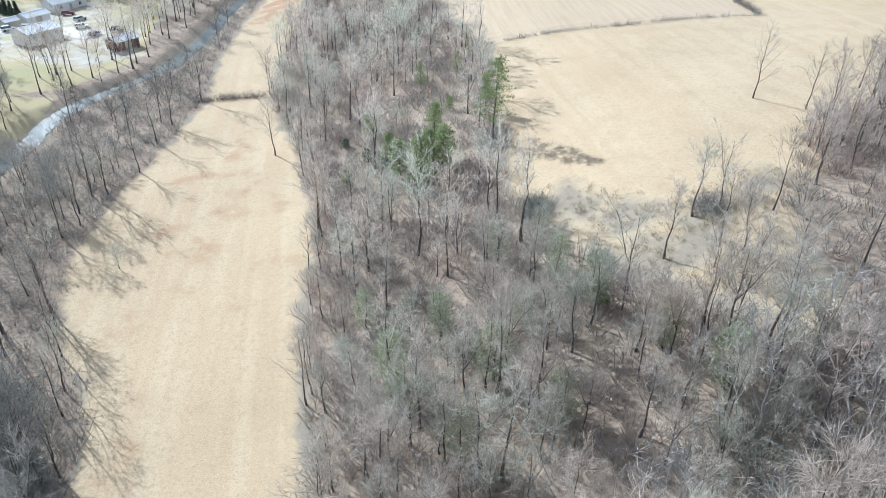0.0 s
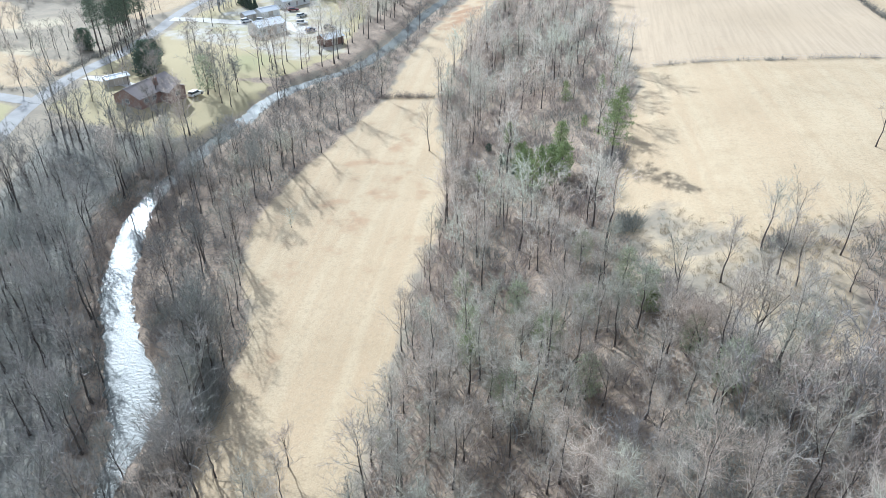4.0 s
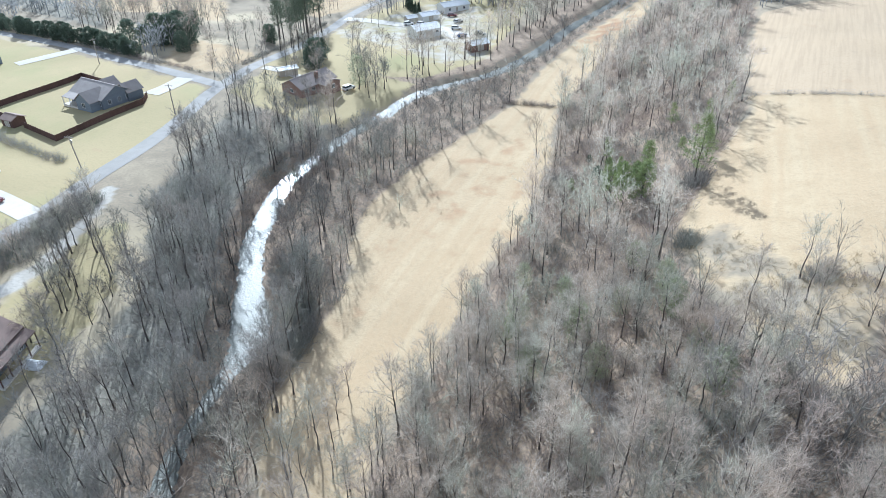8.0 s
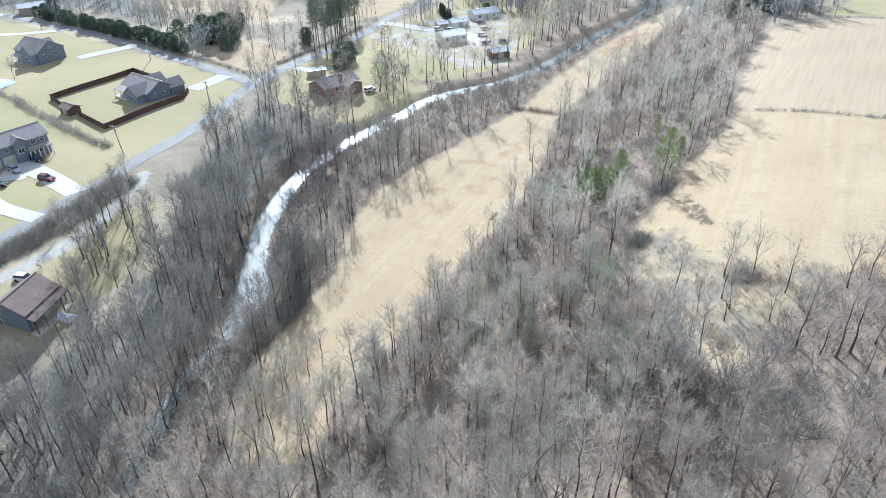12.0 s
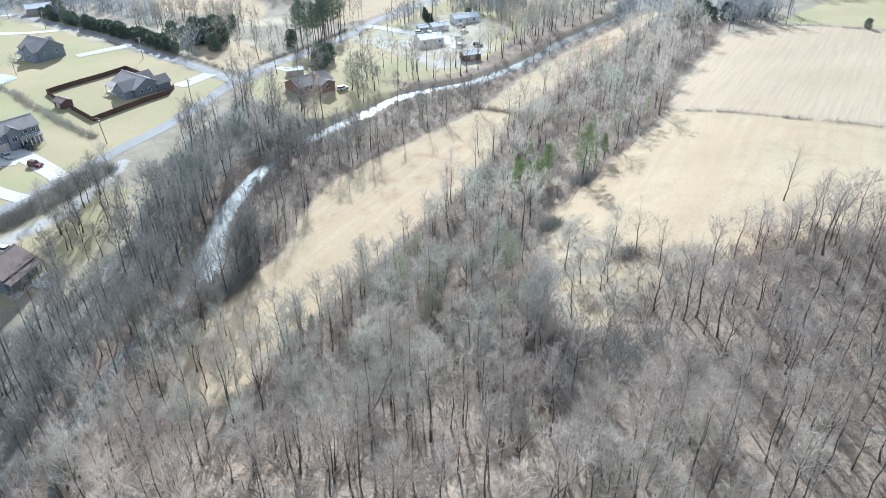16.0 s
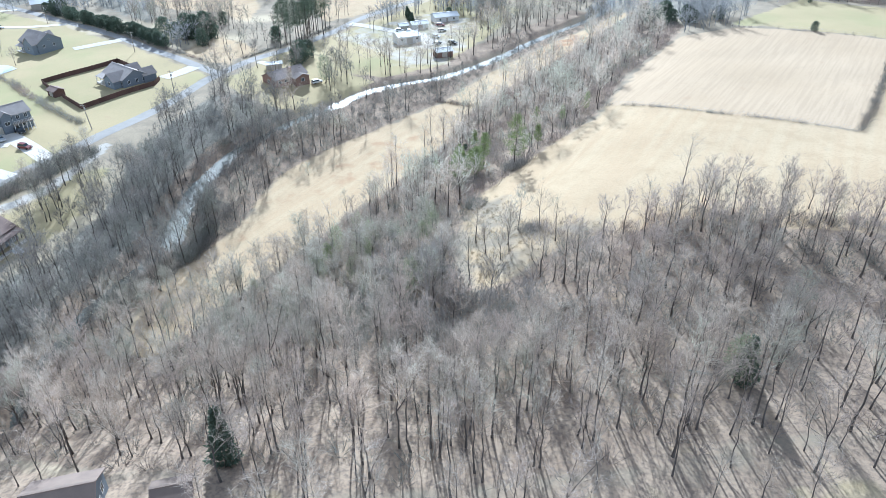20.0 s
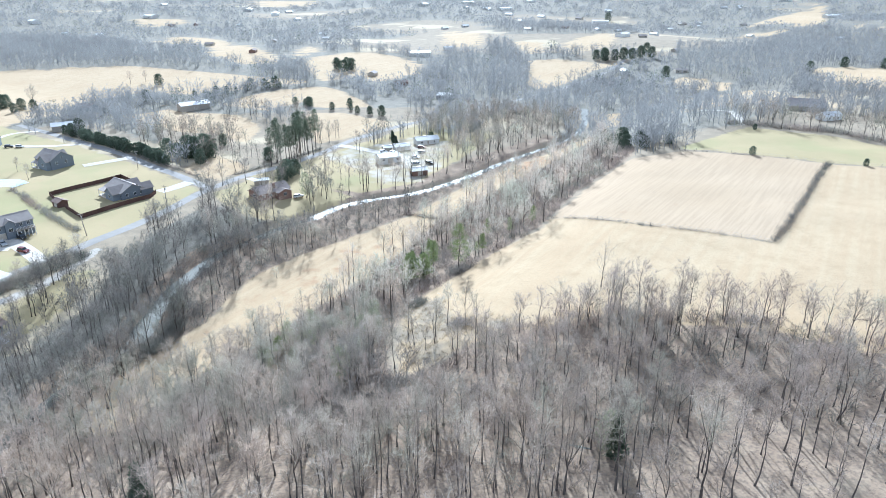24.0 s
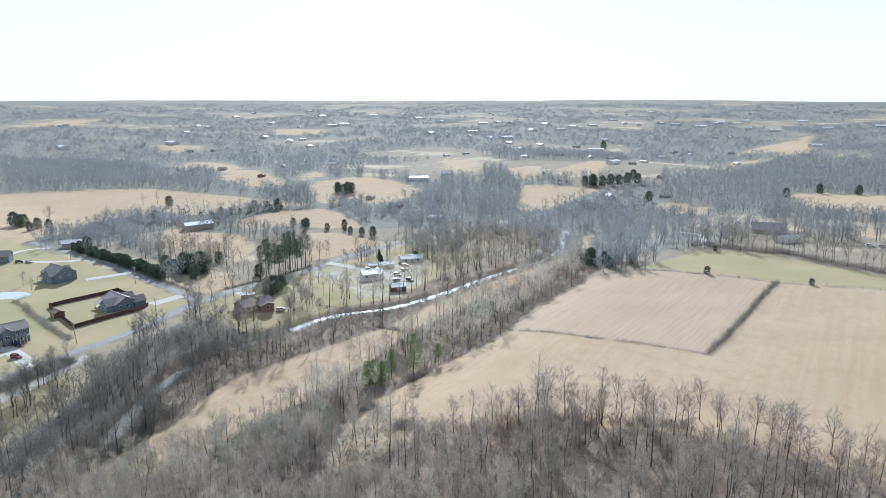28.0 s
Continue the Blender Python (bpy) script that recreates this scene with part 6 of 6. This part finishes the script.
# ---- drives, fence, poles, vehicles ----
for pts, w, text in (([(-117.2, 42.1), (-124.8, 42.7), (-133, 43.2), (-143.1, 43.2)], 2.9, "pale concrete driveway"), ([(-140.1, 36), (-144.1, 40.1), (-147.2, 45.2)], 3.6, "pale concrete parking apron"),
                     ([(-112.1, 29.4), (-118.7, 27.9), (-126.9, 26.9), (-137, 27.9), (-145.2, 31)], 2.2, "pale concrete driveway"), ([(-160.4, 110.3), (-161.4, 118.4), (-163.5, 127.5)], 3.4, "pale concrete driveway"),
                     ([(-232.6, 108.2), (-230.5, 118.4), (-228.5, 129.6)], 2.8, "pale concrete driveway"), ([(-316, 100), (-300, 110), (-290, 118), (-282, 129)], 2.4, "pale concrete driveway"),
                     ([(-340, 100), (-352, 118), (-345, 130)], 2.2, "pale concrete driveway"), ([(-148, 150), (-139, 150), (-128, 148)], 2.0, "pale gravel driveway"),
                     ([(-178, 235), (-165, 238), (-150, 240), (-138, 240)], 3.0, "pale gravel driveway"), ([(-142, 243), (-133, 240), (-122, 236), (-111, 229)], 4.0, "pale trampled gravel yard"), ([(20, 345), (10, 372), (-5, 400), (-30, 420)], 2.0, "pale gravel lane")):
    v, q = ribbon([(a, b, w) for a, b in pts], 0.09, None, 4, 1.5)
    tagged(new("driveway", mesh_from("driveway", v, q, CONCRETE, True)), text + " leading to a house", "driveway", kind="structure")

fence = new("privacy_fence")
runs = [((-159.0, 108.0), (-154.6, 103.0)), ((-154.6, 103.0), (-152.2, 71.4)), ((-152.2, 71.4), (-169.5, 72.6)), ((-177.5, 73.2), (-193.4, 75.8)), ((-193.4, 75.8), (-195.8, 110.0)), ((-195.8, 110.0), (-178.0, 109.0))]
for (ax, ay), (bx, by) in runs:
    length = math.hypot(bx - ax, by - ay)
    n = max(1, round(length / 2.4))
    ang = math.degrees(math.atan2(by - ay, bx - ax))
    for k in range(n):
        f = (k + 0.5) / n
        x, y = ax + (bx - ax) * f, ay + (by - ay) * f
        z = hz(x, y)
        pn = part("fence_panel", boxes((-length / n / 2 + 0.06, length / n / 2 - 0.06, -0.03, 0.03, -0.2, 1.85), (-length / n / 2 + 0.06, length / n / 2 - 0.06, 0.03, 0.07, 0.4, 0.5),
                                       (-length / n / 2 + 0.06, length / n / 2 - 0.06, 0.03, 0.07, 1.4, 1.5)), DARK_WOOD, fence)
        pn.matrix_basis = pose(x, y, z, 0, 0, ang)
        ps = part("fence_post", boxes((-0.06, 0.06, -0.06, 0.06, -0.3, 2.0)), DARK_WOOD, fence)
        ps.matrix_basis = pose(ax + (bx - ax) * k / n, ay + (by - ay) * k / n, z, 0, 0, ang)
tagged(fence, "dark brown wooden privacy fence around a lawn", "fence")


def tube_mesh(path, radii, sides=8):
    s = Shape()
    s.tube(path, radii, sides)
    v, f = s.arrays()
    return v.tolist(), f.tolist()


def utility_pole(x, y, h=9.5, lean=0.0, turn=0.0):
    e = new("utility_pole")
    part("pole", tube_mesh([(0, 0, -0.4), (0, 0, h * 0.5), (0, 0, h)], [0.17, 0.15, 0.11]), POLE_WOOD, e)
    arm = part("crossarm", boxes((-1.2, 1.2, -0.06, 0.06, h - 0.7, h - 0.55)), POLE_WOOD, e)
    for px in (-1.1, -0.4, 0.4, 1.1):
        part("insulator", boxes((px - 0.05, px + 0.05, -0.05, 0.05, h - 0.55, h - 0.35)), METAL, arm)
    part("transformer", tube_mesh([(0.3, 0, h - 2.2), (0.3, 0, h - 2.15), (0.3, 0, h - 1.3), (0.3, 0, h - 1.25)], [0.05, 0.22, 0.22, 0.05]), METAL, e, "grey transformer can")
    e.matrix_basis = pose(x, y, hz(x, y), lean, 0, turn)
    return tagged(e, "weathered grey wooden utility pole beside the road", "utility pole", "utility poles")


for x, y, lean, turn in ((-129.4, 63.5, 6, 20), (-205.1, 123.5, 0, 80), (-293, 124, 0, 80), (-139.1, 102.1, 0, 25), (-112.6, 8.6, 0, 10)):
    utility_pole(x, y, 9.5, lean, turn)

TYRE = mat("tyre", (0.03, 0.03, 0.03), (0.04, 0.04, 0.04), 3.0, 0.9)
PAINTS = {n: mat(n + "_car_paint", c, tuple(v * 0.9 for v in c), 1.0, 0.3, spec=0.6, per_object=0) for n, c in
          (("maroon", (0.16, 0.03, 0.03)), ("black", (0.025, 0.027, 0.03)), ("silver", (0.45, 0.46, 0.47)), ("white", (0.75, 0.75, 0.74)), ("blue", (0.06, 0.10, 0.2)))}


def vehicle(x, y, turn, paint, tall=1.75, long_=4.7):
    """A car: shaped body, glasshouse, four wheels with rims."""
    e = new("car")
    L, W = long_ / 2, 0.92
    prof = [(-L, 0.35), (-L, 0.85), (-L + 0.15, 1.0), (L - 1.25, 1.05), (L - 0.25, 0.88), (L, 0.65), (L, 0.35)]
    v = [(px, s * W * (0.96 if pz > 0.9 else 1), pz) for s in (-1, 1) for px, pz in prof]
    k = len(prof)
    f = [tuple(range(k))[::-1], tuple(range(k, 2 * k))] + [(i, (i + 1) % k, k + (i + 1) % k, k + i) for i in range(k)]
    part("body", (v, f), PAINTS[paint], e)
    gp = [(-L + 0.2, 1.0), (-L + 0.45, tall - 0.08), (0.35, tall - 0.05), (L - 1.35, 1.03)]
    v = [(px, s * W * (0.93 if pz < 1.2 else 0.76), pz) for s in (-1, 1) for px, pz in gp]
    part("cabin_glass", (v, [(3, 2, 1, 0), (4, 5, 6, 7), (0, 1, 5, 4), (1, 2, 6, 5), (2, 3, 7, 6)]), GLASS, e)
    part("roof", boxes((-L + 0.4, 0.42, -W * 0.77, W * 0.77, tall - 0.07, tall)), PAINTS[paint], e)
    for px in (-L + 0.85, L - 0.9):
        for s in (-1, 1):
            wl = part("wheel", tube_mesh([(px, s * W - 0.11, 0.34), (px, s * W - 0.10, 0.34), (px, s * W + 0.02, 0.34), (px, s * W + 0.03, 0.34)], [0.05, 0.34, 0.34, 0.05], 12), TYRE, e)
            part("rim", tube_mesh([(px, s * (W + 0.02), 0.34), (px, s * (W + 0.05), 0.34)], [0.2, 0.16], 10), METAL, wl)
    for s in (-1, 1):
        part("headlight", boxes((L - 0.06, L + 0.015, s * 0.62 - 0.16, s * 0.62 + 0.16, 0.62, 0.76)), TRIM, e)
    e.matrix_basis = pose(x, y, hz(x, y) + 0.1, 0, 0, turn)
    return tagged(e, f"{paint} car parked on a pale driveway", "car", "parked cars")


for x, y, turn, paint, tall in ((-131.7, 41.9, 20, "maroon", 1.75), (-146.2, 46.7, 5, "black", 1.85), (-144.7, 39.6, 0, "silver", 1.5), (-139.1, 32.5, 40, "black", 1.5), (-304, 104, 30, "white", 1.6),
                                (-309, 100, 60, "black", 1.7), (-140, 243, 10, "silver", 1.6), (-146, 241, 50, "white", 1.8), (-112, 231, 80, "blue", 1.5), (-120, 240, 20, "white", 1.7),
                                (-135, 262, 30, "maroon", 1.6), (-126, 252, 70, "silver", 1.6), (-106, 236, 10, "black", 1.8), (-109, 149, 80, "white", 1.7), (-87, 14, 25, "white", 1.6),
                                (90, 416, 20, "white", 1.6), (96, 417, 60, "silver", 1.6), (102, 420, 30, "white", 1.7), (110, 421, 0, "blue", 1.6)):
    vehicle(x, y, turn, paint, tall)

# pond, and stones with weeds along the lot line
v, q = ribbon([(-236.6, 65.5, 5.0), (-228.5, 70.6, 7.0), (-220.4, 73.7, 4.5)], 0, hz(-228.5, 70.6) + 0.12)
ICE = mat("pond_ice", (0.60, 0.65, 0.67), (0.50, 0.56, 0.59), 0.4, 0.35, 0.1, per_object=0)
tagged(new("pond", mesh_from("pond", v, q, ICE, True)), "small pale frozen pond on a dry lawn", "pond", kind="structure")
STONE = mat("field_stone", (0.42, 0.39, 0.35), (0.30, 0.28, 0.25), 0.8, 0.9, 0.5)
line = smooth_line([(-216.3, 67.6, 0), (-204.1, 68.6, 0), (-186.8, 66, 0), (-161.4, 64.5, 0), (-137, 63.5, 0)], 1.3)
rr = np.random.default_rng(91)
for k, (x, y, _) in enumerate(line[::2]):
    b = bmesh.new()
    bmesh.ops.create_icosphere(b, subdivisions=1, radius=1)
    s = rr.uniform(0.2, 0.55)
    for vt in b.verts:
        vt.co = Vector((vt.co.x * s * 1.3, vt.co.y * s, vt.co.z * s * 0.7)) * rr.uniform(0.8, 1.15)
    me = bpy.data.meshes.new("boulder")
    b.to_mesh(me)
    b.free()
    me.materials.append(STONE)
    o = tagged(new("boulder", me), "rough grey boulder in a weedy lot line", "rock", "lot line boulders")
    x, y = x + rr.uniform(-1, 1), y + rr.uniform(-1, 1)
    o.location = (x, y, hz(x, y) + s * 0.25)
brush([strip_poly([(-216.3, 67.6), (-204.1, 68.6), (-186.8, 66), (-161.4, 64.5), (-137, 63.5)], 1.8)], 1.1, 97, 0.3, 0.95, label="weeds along a stony lot line")

# a tarp-covered heap in the farmyard
b = bmesh.new()
bmesh.ops.create_grid(b, x_segments=16, y_segments=12, size=1)
rr = np.random.default_rng(93)
for vt in b.verts:
    x, y = vt.co.x, vt.co.y
    fall = max(0.0, 1 - max(abs(x), abs(y)) ** 3)
    vt.co = Vector((x * 2.0 + rr.normal() * 0.05, y * 1.3 + rr.normal() * 0.05, 1.0 * fall * (0.8 + 0.35 * math.sin(3 * x + 1) * math.cos(4 * y)) + rr.normal() * 0.04))
me = bpy.data.meshes.new("draped_tarp")
b.to_mesh(me)
b.free()
me.materials.append(mat("white_tarp", (0.74, 0.74, 0.73), (0.60, 0.60, 0.60), 1.2, 0.6, 0.3, per_object=0))
heap = tagged(new("draped_tarp", me), "white tarp draped over a heap on grass", "tarp")
heap.matrix_basis = pose(-71.4, 13.3, hz(-71.4, 13.3) - 0.02, 0, 0, 25)


# a wire fence with wooden posts between the fields
POST = boxes((-0.05, 0.05, -0.05, 0.05, -0.3, 1.2))
for ends, text in (([(13, 166.2), (30, 167.8), (48, 170.2), (66, 174.3), (84, 179.2)], "weathered posts of a wire fence below a crop field"),
                   ([(15, 274.5), (44, 282.2), (75, 288.4), (113, 302)], "weathered posts of a wire fence beside a pasture")):
    e = new("wire_fence")
    posts = smooth_line([(x, y, 0) for x, y in ends], 6.5)
    spots = [(float(x), float(y), hz(x, y)) for x, y, _ in posts]
    for x, y, z in spots:
        part("post", POST, POLE_WOOD, e).matrix_basis = pose(x, y, z, 0, 0, 12)
    for h in (0.5, 0.9, 1.25):
        part("wire", tube_mesh([(x, y, z + h) for x, y, z in spots], [0.012] * len(spots), 3), METAL, e)
    tagged(e, text, "fence")
